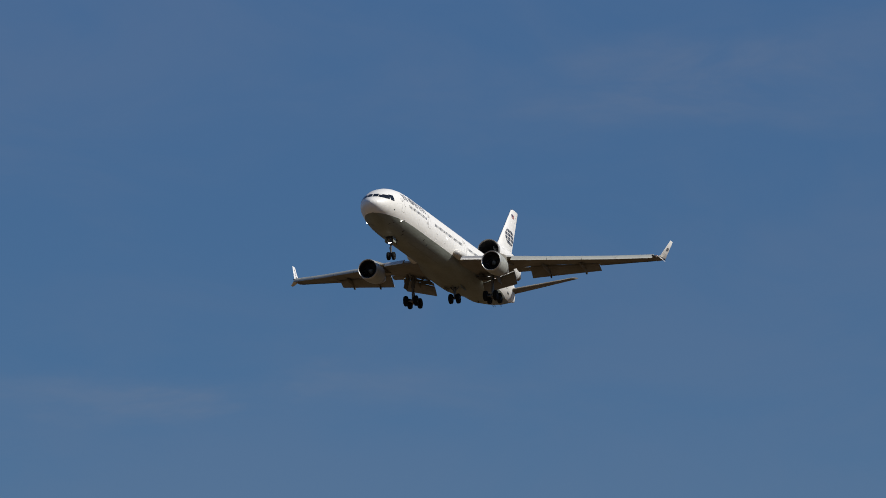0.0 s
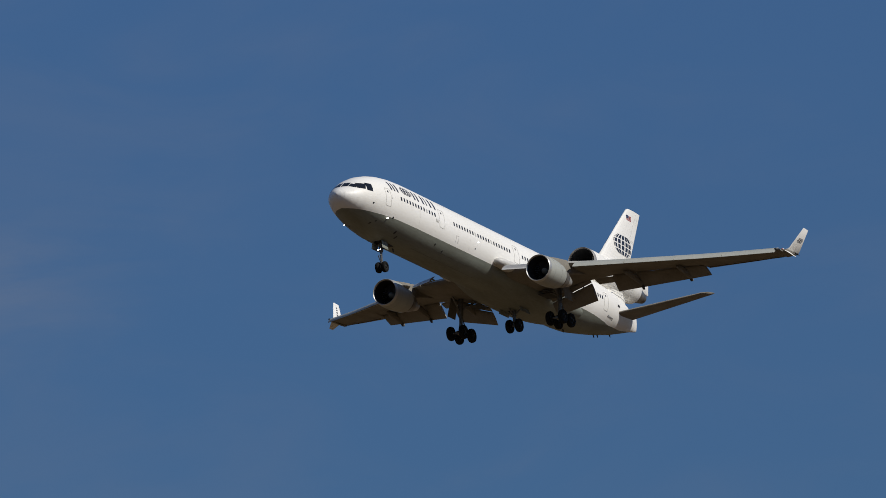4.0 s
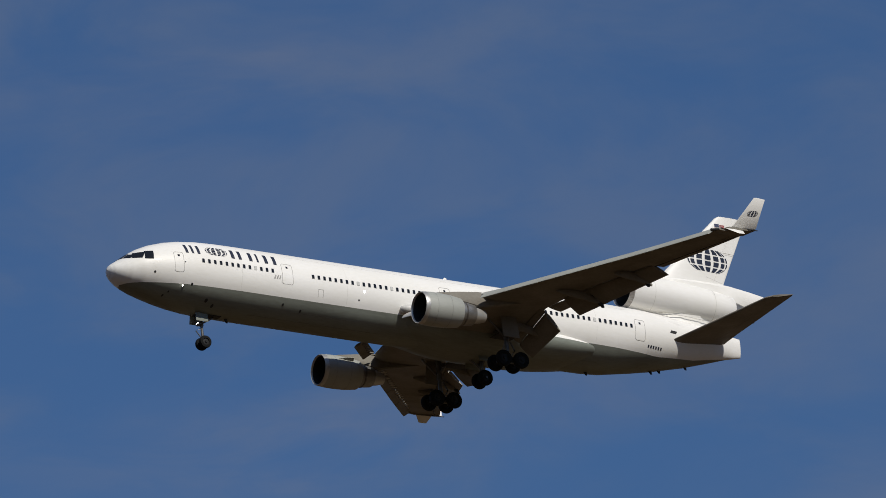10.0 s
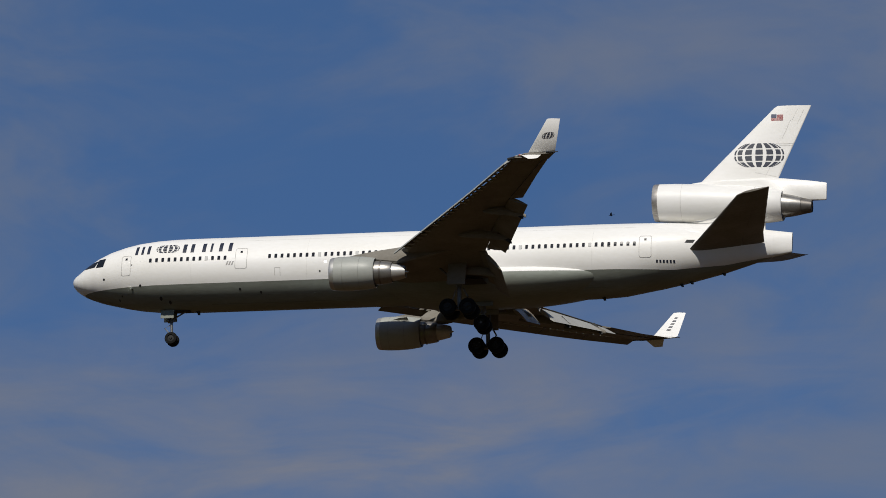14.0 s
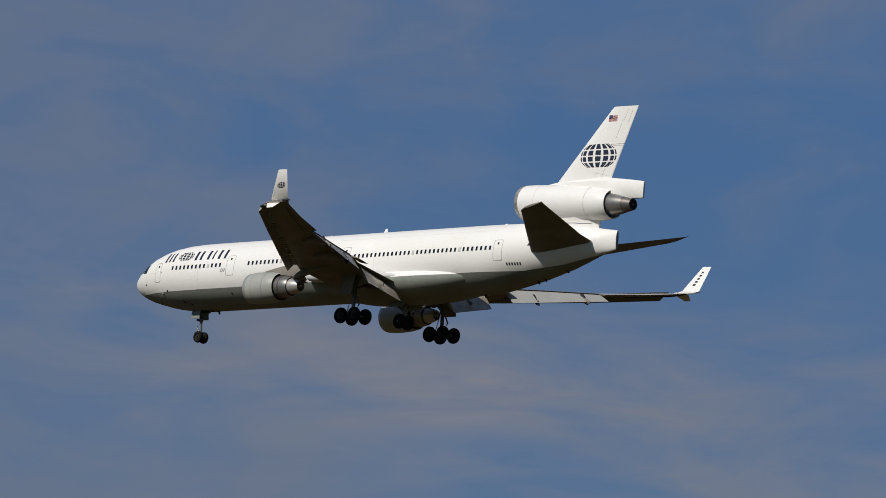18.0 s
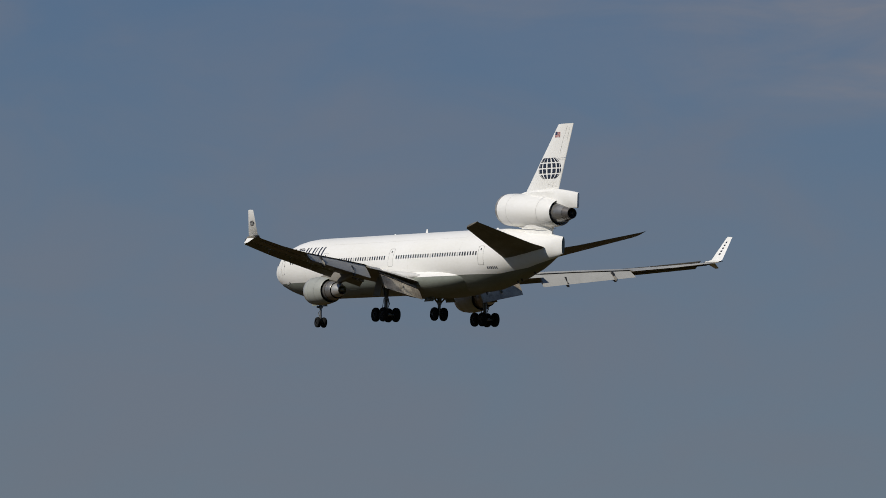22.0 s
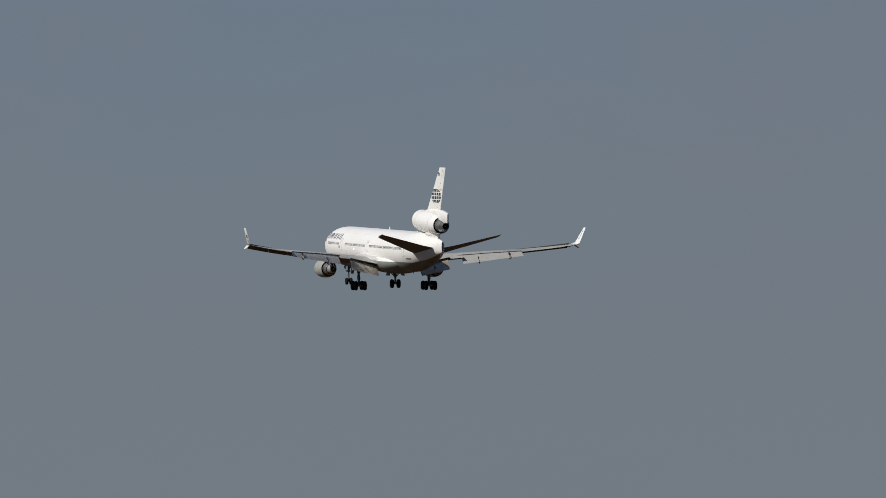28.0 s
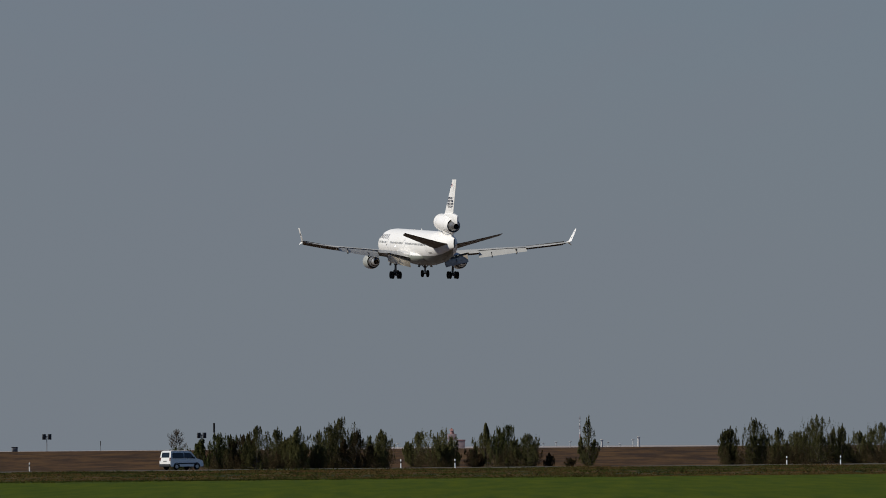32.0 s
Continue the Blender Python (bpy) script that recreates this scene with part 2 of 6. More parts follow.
COWLSEAM = material("cowl_seam_paint", (0.29, 0.295, 0.27), 0.5)
SHADE = material("pale_window_shade", (0.52, 0.52, 0.50), 0.6, scale=4, amount=0.15)
REVEAL = material("grey_window_reveal", (0.30, 0.30, 0.29), 0.5, scale=4, amount=0.2)
FLAGRED = material("faded_red_flag_paint", (0.42, 0.10, 0.09), 0.45, scale=4, amount=0.15)
FLAGBLUE = material("faded_blue_marking_paint", (0.035, 0.045, 0.10), 0.45, scale=4, amount=0.2)
# upper faces of wing and flaps, lighter than the grey below
LIGHTGREY = material("light_grey_upper_wing", (0.41, 0.405, 0.375), 0.5, scale=0.7, amount=0.18, fine=6, stretch=(0.4, 1, 1), spec=0.3)
# warm light on the flap put into the beige; the dark streaks are stains
FLAPTOP = material("warm_lit_stained_flap", (0.50, 0.44, 0.34), 0.42, 0.2, second=(0.24, 0.19, 0.14), scale=0.9, fine=6, stretch=(0.3, 1, 1), span=(0.42, 0.66))
RED = material("red_marking_paint", (0.46, 0.14, 0.13), 0.45, scale=4, amount=0.2)
LAMP = material("lit_landing_lamp", (0.9, 0.9, 0.85), 0.2, glow=((1.0, 0.96, 0.88), 14.0))


# ---- mesh helpers ----
def part(name, bm, mat, parent=None, label="", smooth=True, angle=38):
    """Links a bmesh as one mesh object under a thing or a part."""
    mesh = bpy.data.meshes.new(name)
    bm.to_mesh(mesh)
    bm.free()
    for m in (mat if isinstance(mat, (list, tuple)) else (mat,)):
        mesh.materials.append(m)
    if smooth:
        mesh.polygons.foreach_set("use_smooth", [True] * len(mesh.polygons))
        mesh.set_sharp_from_angle(angle=radians(angle))
    ob = new(name, mesh)
    ob.parent = parent
    if label:
        ob["label"] = label
    return ob


def sheet(name, verts, faces, mat, parent=None, label=""):
    mesh = bpy.data.meshes.new(name)
    mesh.from_pydata(verts, [], faces)
    for m in (mat if isinstance(mat, (list, tuple)) else (mat,)):
        mesh.materials.append(m)
    ob = new(name, mesh)
    ob.parent = parent
    if label:
        ob["label"] = label
    return ob


def thing(name, label, category, group="", kind=""):
    return tagged(new(name), label, category, group, kind)


def loft(bm, rings, closed=True, cap=True, slot=0):
    """Skins a list of rings, each a list of points of the same count."""
    made = [[bm.verts.new(p) for p in ring] for ring in rings]
    n = len(made[0])
    for a, b in zip(made, made[1:]):
        for i in range(n if closed else n - 1):
            j = (i + 1) % n
            quad = [a[i], a[j], b[j], b[i]]
            if len({tuple(round(c, 5) for c in v.co) for v in quad}) >= 3:
                f = bm.faces.new(quad)
                f.material_index = slot
    if cap and closed:
        for ring in (made[0], made[-1]):
            try:
                bm.faces.new(ring).material_index = slot
            except ValueError:
                pass
    return made


def finish(bm, merge=0.0004):
    bmesh.ops.remove_doubles(bm, verts=bm.verts, dist=merge)
    bmesh.ops.recalc_face_normals(bm, faces=bm.faces)
    return bm


def tube(bm, path, radii, sides=10, slot=0):
    """A round bar through the points of path."""
    path = [Vector(p) for p in path]
    if isinstance(radii, (int, float)):
        radii = [radii] * len(path)
    rings = []
    for i, p in enumerate(path):
        way = (path[min(i + 1, len(path) - 1)] - path[max(i - 1, 0)]).normalized()
        side = way.cross(Vector((0, 0, 1)) if abs(way.z) < 0.9 else Vector((1, 0, 0))).normalized()
        up = way.cross(side)
        rings.append([p + (side * math.cos(k) + up * math.sin(k)) * radii[i] for k in np.linspace(0, 2 * math.pi, sides, False)])
    loft(bm, rings, slot=slot)
    return bm


def box(bm, centre, size, turn=None, bevel=0.0, slot=0):
    m = Matrix.Translation(centre) @ (turn or Matrix()) @ Matrix.Diagonal((*size, 1))
    made = bmesh.ops.create_cube(bm, size=1, matrix=m)
    faces = {f for v in made["verts"] for f in v.link_faces}
    for f in faces:
        f.material_index = slot
    if bevel:
        edges = list({e for v in made["verts"] for e in v.link_edges})
        bmesh.ops.bevel(bm, geom=edges, offset=bevel, segments=2, affect="EDGES", profile=0.5)
    return bm


def lathe(bm, profile, axis, sides=40, slot=0):
    """Turns (u, radius) points round the line axis(u) -> (y, z), along u."""
    rings = []
    for u, r in profile:
        y, z = axis(u)
        rings.append([L(u, y + r * math.cos(k), z + r * math.sin(k)) for k in np.linspace(0, 2 * math.pi, sides, False)])
    loft(bm, rings, cap=False, slot=slot)
    return bm


# ---- the airliner: u metres aft of the nose, y to its right, z above the fuselage axis ----
def L(u, y, z):
    return Vector((u - 33.0, y, z + 0.7))


SECTIONS = ((0, -0.28, -0.38, 0.05), (0.12, 0.02, -0.70, 0.48), (0.35, 0.22, -0.97, 0.82), (0.7, 0.46, -1.23, 1.14),
            (1.1, 0.78, -1.48, 1.43), (1.6, 1.14, -1.70, 1.72), (2.4, 1.64, -1.98, 2.07), (3.4, 2.1, -2.24, 2.38),
            (4.7, 2.5, -2.53, 2.67), (5.8, 2.73, -2.73, 2.83), (7.3, 2.91, -2.9, 2.95), (9.0, 2.99, -2.97, 3.0),
            (10.5, 3.01, -3.01, 3.01), (42.0, 3.01, -3.01, 3.01), (44.0, 3.01, -2.99, 3.0), (45.8, 3.0, -2.88, 2.95), (48.8, 2.95, -2.36, 2.75),
            (50.7, 2.86, -2.0, 2.48), (53.8, 2.6, -1.28, 1.85), (55.8, 2.38, -0.7, 1.3), (57.8, 2.1, -0.1, 0.6), (59.3, 1.9, 0.25, 0.16))
SEC_U = [s[0] for s in SECTIONS]


def section(u):
    """Middle height, half height and half width of the fuselage at u."""
    t, b, w = (float(np.interp(u, SEC_U, [s[k] for s in SECTIONS])) for k in (1, 2, 3))
    return (t + b) / 2, (t - b) / 2, w


def side_y(u, z):
    zc, h, w = section(u)
    return w * math.sqrt(max(0.0, 1 - ((z - zc) / h) ** 2))


def paint_line(u):
    return float(np.interp(u, [0, 50, 54, 57.5, 60], [-1.47, -1.45, -0.95, -0.15, 0.3]))


def fuselage_stations():
    us = sorted({*SEC_U, *np.linspace(0.02, 1.6, 12), *np.linspace(1.6, 12, 22), *np.linspace(12, 42, 22), *np.linspace(42, 59.3, 24)})
    return [float(u) for u in us]


def build_fuselage(plane):
    upper, lower = [], []
    for u in fuselage_stations():
        zc, h, w = section(u)
        k = (paint_line(u) - zc) / h
        edge = math.asin(max(-1.0, min(0.2, k)))
        upper.append([L(u, w * math.cos(a), zc + h * math.sin(a)) for a in np.linspace(edge, math.pi - edge, 49)])
        lower.append([L(u, w * math.cos(a), zc + h * math.sin(a)) for a in np.linspace(math.pi - edge, 2 * math.pi + edge, 25)])
    bm = bmesh.new()
    loft(bm, upper, closed=False)
    skin = part("upper_fuselage", finish(bm), WHITE, plane, "white painted upper fuselage skin")
    bm = bmesh.new()
    loft(bm, lower, closed=False)
    ring = [bm.verts.new(p) for p in upper[-1] + lower[-1][1:-1]]
    bm.faces.new(ring)
    part("lower_fuselage", finish(bm), BELLY, plane, "grey painted lower fuselage skin")
    return skin


def skin_patch(bm, u0, u1, z0, z1, side, lift=0.012, nu=4, nz=4, slant=0.0, slot=0):
    """A small sheet that follows the fuselage side, raised by lift, with a rim of that depth."""
    rows = []
    for a in np.linspace(0, 1, nz + 1):
        z = z0 + (z1 - z0) * a
        rows.append([(u0 + (u1 - u0) * b + slant * (a - 0.5), z) for b in np.linspace(0, 1, nu + 1)])

    def at(u, z, up):
        zc, h, w = section(u)
        y = side_y(u, z)
        n = Vector((0, y / w ** 2, (z - zc) / h ** 2)).normalized()
        return L(u, side * (y + n.y * up), z + n.z * up)
    top = [[bm.verts.new(at(u, z, lift)) for u, z in r] for r in rows]
    for r, s in zip(top, top[1:]):
        for i in range(nu):
            bm.faces.new((r[i], r[i + 1], s[i + 1], s[i])).material_index = slot
    rim = rows[0] + [r[-1] for r in rows[1:]] + rows[-1][-2::-1] + [r[0] for r in rows[-2:0:-1]]
    outer = [bm.verts.new(at(u, z, lift)) for u, z in rim]
    inner = [bm.verts.new(at(u, z, -0.02)) for u, z in rim]
    for i in range(len(rim)):
        j = (i + 1) % len(rim)
        bm.faces.new((outer[i], outer[j], inner[j], inner[i])).material_index = slot


def on_skin(u, z, side, up):
    """A point on the fuselage side, raised by up."""
    zc, h, w = section(u)
    y = side_y(u, z)
    n = Vector((0, y / w ** 2, (z - zc) / h ** 2)).normalized()
    return L(u, side * (y + n.y * up), z + n.z * up)


def rounded_seam(bm, u0, u1, z0, z1, side, wide, radius):
    """A thin raised line round an opening with rounded corners."""
    mu, mz = (u0 + u1) / 2, (z0 + z1) / 2
    loop = []
    for cu, cz, a in ((u1 - radius, z1 - radius, 0), (u0 + radius, z1 - radius, 90), (u0 + radius, z0 + radius, 180), (u1 - radius, z0 + radius, 270)):
        for k in range(5):
            q = radians(a + 22.5 * k)
            loop.append((cu + radius * math.cos(q), cz + radius * math.sin(q)))
        nu, nz = {0: (u0 + radius, z1), 90: (u0, z0 + radius), 180: (u1 - radius, z0), 270: (u1, z1 - radius)}[a]
        lu, lz = loop[-1]
        loop += [(lu + (nu - lu) * k / 5, lz + (nz - lz) * k / 5) for k in range(1, 5)]
    ku, kz = 1 - 2 * wide / (u1 - u0), 1 - 2 * wide / (z1 - z0)
    inner = [(mu + (u - mu) * ku, mz + (z - mz) * kz) for u, z in loop]
    rings = [[bm.verts.new(on_skin(u, z, side, lift)) for u, z in ring] for ring, lift in ((loop, -0.01), (loop, 0.011), (inner, 0.011), (inner, -0.01))]
    n = len(loop)
    for a, b in zip(rings, rings[1:]):
        for i in range(n):
            bm.faces.new((a[i], a[(i + 1) % n], b[(i + 1) % n], b[i]))


def round_patch(bm, u, z, r, side, lift=0.014):
    """A small round plate on the fuselage side."""
    rim = [(u + r * math.cos(a), z + r * math.sin(a)) for a in np.linspace(0, 2 * math.pi, 12, False)]
    top = [bm.verts.new(on_skin(a, b, side, lift)) for a, b in rim]
    low = [bm.verts.new(on_skin(a, b, side, -0.02)) for a, b in rim]
    bm.faces.new(top)
    for i in range(12):
        bm.faces.new((top[i], top[(i + 1) % 12], low[(i + 1) % 12], low[i]))


def airfoil(le, te, thick, camber=0.0, n=12, a0=0.0, a1=1.0):
    """A closed airfoil ring between two points; thick is a share of the chord, bulging along the ring's own up."""
    le, te = Vector(le), Vector(te)
    chord = te - le
    up = Vector((-chord.z, 0, chord.x)).normalized()
    ring = []
    xs = [a0 + (a1 - a0) * 0.5 * (1 - math.cos(math.pi * k / n)) for k in range(n + 1)]

    def half(x):
        return 5 * thick * (0.2969 * math.sqrt(x) - 0.126 * x - 0.3516 * x ** 2 + 0.2843 * x ** 3 - 0.1015 * x ** 4) + 0.002
    for x in xs:
        ring.append(le + chord * x + up * chord.length * (half(x) + camber * 4 * x * (1 - x)))
    for x in xs[::-1] if a0 > 0 else (xs[-1:0:-1] if a1 < 1 else xs[-2:0:-1]):
        ring.append(le + chord * x + up * chord.length * (-half(x) + camber * 4 * x * (1 - x)))
    return ring


def surface(name, stations, mat, parent, label="", camber=0.0, a0=0.0, a1=1.0, top=None):
    """A lofted lifting surface from (leading edge, trailing edge, thickness) stations; top is the material of its upper
    face.
    """
    bm = bmesh.new()
    loft(bm, [airfoil(L(*a), L(*b), t, camber, 12, a0, a1) for a, b, t in stations])
    ob = part(name, finish(bm), mat, parent, label, angle=50)
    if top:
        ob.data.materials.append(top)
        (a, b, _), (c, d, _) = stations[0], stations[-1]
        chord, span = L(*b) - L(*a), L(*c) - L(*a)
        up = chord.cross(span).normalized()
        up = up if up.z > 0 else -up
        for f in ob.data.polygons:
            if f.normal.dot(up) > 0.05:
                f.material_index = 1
    return ob


def wing_z(y):
    """Height of the fixed leading edge."""
    return float(np.interp(abs(y), [2, 3, 9.6, 13, 17.55, 21.4, 25], [-1.6, -1.5, -1.03, -0.6, -0.05, 0.45, 0.93]))


def leading(y):
    """Station of the extended slats' nose."""
    return 30.3 + 0.8 * (abs(y) - 11)


def slat_z(y):
    return -1.44 + 0.13 * (abs(y) - 11) + 0.03 * max(0.0, abs(y) - 19.7)


def build_wing(plane, s):
    te = ((2.0, 36.0, -2.05), (3.0, 36.0, -2.05), (7.6, 36.0, -1.05), (9.6, 36.9, -0.62), (13.0, 38.3, -0.32), (17.55, 40.35, 0.03),
          (17.62, 41.1, -0.1), (21.4, 42.95, 0.42), (24.7, 44.75, 0.98))
    rows = []
    for y, u, z in te:
        t = float(np.interp(y, [2, 9, 25], [0.125, 0.092, 0.07])) * (1.1 if y < 17.6 else 1.0)
        lead = max(leading(y) + 1.0, 27.3 if y < 3.5 else 0) if y < 24 else 41.9
        rows.append(((lead, s * y, wing_z(y)), (u, s * y, z), t))
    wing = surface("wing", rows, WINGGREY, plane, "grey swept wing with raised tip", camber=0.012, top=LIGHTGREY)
    # slats
    for y0, y1 in ((3.9, 7.3), (9.2, 13.0), (13.06, 16.8), (16.86, 20.4), (20.46, 24.4)):
        st = []
        for y in (y0, (y0 + y1) / 2, y1):
            u, z = leading(y), slat_z(y) + 0.12 * (y0 < 4)
            st.append(((u, s * y, z), (u + 1.15, s * y, z + 0.75), 0.12))
        slat = surface("slat", st, WINGGREY, wing, "drooped grey leading edge slat", camber=0.05, top=BARE if y0 < 4 else NACELLE)
        # its tracks in the slot behind; outboard ones pale to imitate sunlight through it
        for k in range(int((y1 - y0) / 0.55)):
            y = y0 + 0.3 + 0.55 * k
            u, z = leading(y), slat_z(y) + 0.12 * (y0 < 4)
            bm = bmesh.new()
            box(bm, L(u + 0.98, s * y, z + 0.45), (0.5, 0.16, 0.1))
            part("slat_track_light_dash", finish(bm), WINGGREY if y0 < 4 else LIGHTGREY, slat)
    # flaps, lowered for landing
    surface("flap", [((35.95, s * 3.3, -2.72), (37.1, s * 3.3, -3.75), 0.17), ((35.95, s * 7.5, -1.4), (37.3, s * 7.5, -2.78), 0.17)],
            WINGGREY, wing, "lowered inboard flap, warm light painted beige on top, dark stains", top=FLAPTOP)
    surface("flap_vane", [((35.4, s * 3.3, -2.35), (36.0, s * 3.3, -2.66), 0.2), ((35.4, s * 7.5, -1.1), (36.0, s * 7.5, -1.3), 0.2)],
            WINGGREY, wing)
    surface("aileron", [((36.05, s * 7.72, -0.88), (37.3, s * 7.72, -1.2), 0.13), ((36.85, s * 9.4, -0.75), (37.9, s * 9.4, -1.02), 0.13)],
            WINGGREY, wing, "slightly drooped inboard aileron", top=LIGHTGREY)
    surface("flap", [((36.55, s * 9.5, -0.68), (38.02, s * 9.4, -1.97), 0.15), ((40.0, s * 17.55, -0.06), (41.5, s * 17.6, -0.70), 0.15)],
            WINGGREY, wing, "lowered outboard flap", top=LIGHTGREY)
    # pointed tails of the flap tracks, below the flap's edge
    for y, u, z in ((11.6, 38.94, -1.61), (15.8, 40.73, -0.96)):
        bm = bmesh.new()
        flat = [(u - 1.3, z + 0.55), (u - 0.12, z - 0.27), (u + 0.05, z - 0.27), (u - 0.05, z + 0.05), (u - 0.7, z + 0.75)]
        loft(bm, [[L(a, s * y + w, b) for a, b in flat] for w in (-0.08, 0.08)])
        part("flap_track_tail", finish(bm), DARK, wing)
    # hinge line of the outer aileron
    bm = bmesh.new()
    tube(bm, [L(40.0, s * 17.9, -0.32), L(43.9, s * 24.1, 0.72)], 0.03, 5)
    part("aileron_hinge_line", finish(bm), DARK, wing)
    # flap track fairings
    for y, u0, u1, z in ((5.4, 33.0, 37.0, -2.35), (11.6, 34.6, 38.9, -1.3), (15.8, 37.5, 41.0, -0.78)):
        bm = bmesh.new()
        rings = []
        for k in range(9):
            a = k / 8
            r = 0.24 * math.sin(math.pi * min(1, max(0.02, a * 0.92 + 0.03))) ** 0.6
            c = L(u0 + (u1 - u0) * a, s * y, z + 0.25 - 1.1 * max(0, a - 0.45) ** 1.3)
            rings.append([c + Vector((0, 0.7 * r * math.cos(q), 1.5 * r * math.sin(q))) for q in np.linspace(0, 2 * math.pi, 10, False)])
        loft(bm, rings)
        part("flap_track_fairing", finish(bm), WINGGREY, wing)
    # tip: upper and lower winglet, navigation lamp
    up = surface("winglet", [((42.95, s * 24.7, 1.12), (45.12, s * 24.75, 1.1), 0.1), ((43.12, s * 25.0, 1.28), (45.18, s * 25.05, 1.24), 0.09),
                             ((44.62, s * 25.85, 3.5), (45.66, s * 25.85, 3.5), 0.08)], WHITE, wing, "white upright winglet")
    surface("lower_winglet", [((42.35, s * 24.7, 1.08), (44.1, s * 24.75, 1.06), 0.1), ((43.1, s * 25.45, 0.5), (43.85, s * 25.45, 0.5), 0.08)],
            WHITE, wing, "small white lower winglet")
    surface("wing_tip", [((41.5, s * 24.2, wing_z(24.2)), (44.5, s * 24.2, wing_z(24.2)), 0.09),
                         ((42.6, s * 24.95, 1.05), (45.15, s * 24.95, 1.08), 0.07)], WINGGREY, wing)

    def on_winglet(a, b, face):
        """A point on the winglet's face: a along its chord, b up its height."""
        p = L(43.12, s * 25.0, 1.28).lerp(L(44.62, s * 25.85, 3.5), b)
        q = L(45.18, s * 25.05, 1.24).lerp(L(45.66, s * 25.85, 3.5), b)
        c = (q - p).length
        half = c * 5 * 0.087 * (0.2969 * math.sqrt(a) - 0.126 * a - 0.3516 * a ** 2 + 0.2843 * a ** 3 - 0.1015 * a ** 4)
        return p.lerp(q, a) + Vector((0, 0, -face * (half + 0.002 * c))) + Vector((0, s * 0.934, -0.358)) * face * 0.02
    bm = bmesh.new()
    if s < 0:
        lattice(bm, lambda x, y: on_winglet(0.52 + 0.31 * x, 0.5 + 0.11 * y, 1), 5, 4, 1.3)
        part("oval_lattice_emblem", bm, NAVY, up, "dark oval lattice emblem")
    else:
        for k in range(5):
            b = 0.2 + 0.13 * k
            bm.faces.new([bm.verts.new(on_winglet(a, c, -1)) for a, c in ((0.4, b), (0.58, b), (0.6, b + 0.065), (0.42, b + 0.065))])
        part("marking_bars", bm, NAVY, up, "row of dark marking bars")
    bm = bmesh.new()
    bmesh.ops.create_uvsphere(bm, u_segments=10, v_segments=6, radius=0.09, matrix=Matrix.Translation(L(42.3, s * 24.7, 1.03)))
    part("navigation_lamp", bm, RED if s < 0 else GLASS, wing, "small %s wing tip navigation lamp" % ("red" if s < 0 else "dark"))
    bm = bmesh.new()
    tube(bm, [L(41.3, s * 24.42, 0.84), L(41.9, s * 24.56, 0.92), L(42.3, s * 24.7, 0.98)], [0.1, 0.1, 0.05], 6)
    part("slat_end_seal", finish(bm), DARK, wing)
    bm = bmesh.new()
    box(bm, L(44.9, s * 24.98, 1.12), (0.95, 0.09, 0.05), None, 0.015)
    part("tip_trailing_plate", finish(bm), DARK, wing)
    # blunt fairing where the leading edge meets the fuselage
    bm = bmesh.new()
    rings = []
    for a, w, h in ((0, 0.02, 0.02), (0.012, 0.24, 0.2), (0.04, 0.4, 0.3), (0.1, 0.52, 0.38), (0.22, 0.6, 0.42), (0.4, 0.62, 0.4), (0.6, 0.55, 0.36), (0.8, 0.4, 0.3), (1, 0.1, 0.1)):
        u, zc = 25.0 + 11.0 * a, -1.1 - 0.3 * a
        rings.append([L(u, s * (3.1 + 1.25 * w * math.cos(q)), zc + 1.25 * h * math.sin(q)) for q in np.linspace(0, 2 * math.pi, 16, False)])
    loft(bm, rings)
    part("wing_root_fairing", finish(bm), FAIRING, wing, "pale grey blunt wing root fairing")


def lattice(bm, place, columns, rows, gap=1.0):
    """The cells of an oval lattice on the unit disc, by place(x, y)."""
    for r in range(rows):
        y0, y1 = -1 + 2 * r / rows + 0.06 * gap, -1 + 2 * (r + 1) / rows - 0.06 * gap
        for c in range(columns):
            a0, a1 = math.pi * (c / columns - 0.5) + 0.075 * gap, math.pi * ((c + 1) / columns - 0.5) - 0.075 * gap
            grid = [[bm.verts.new(place(math.sin(a) * (1 - (abs(y) ** 2.6) * 0.55), y * 0.97)) for a in (a0, (a0 + a1) / 2, a1)] for y in (y0, (y0 + y1) / 2, y1)]
            for i, j in itertools.product((0, 1), (0, 1)):
                bm.faces.new((grid[i][j], grid[i][j + 1], grid[i + 1][j + 1], grid[i + 1][j]))


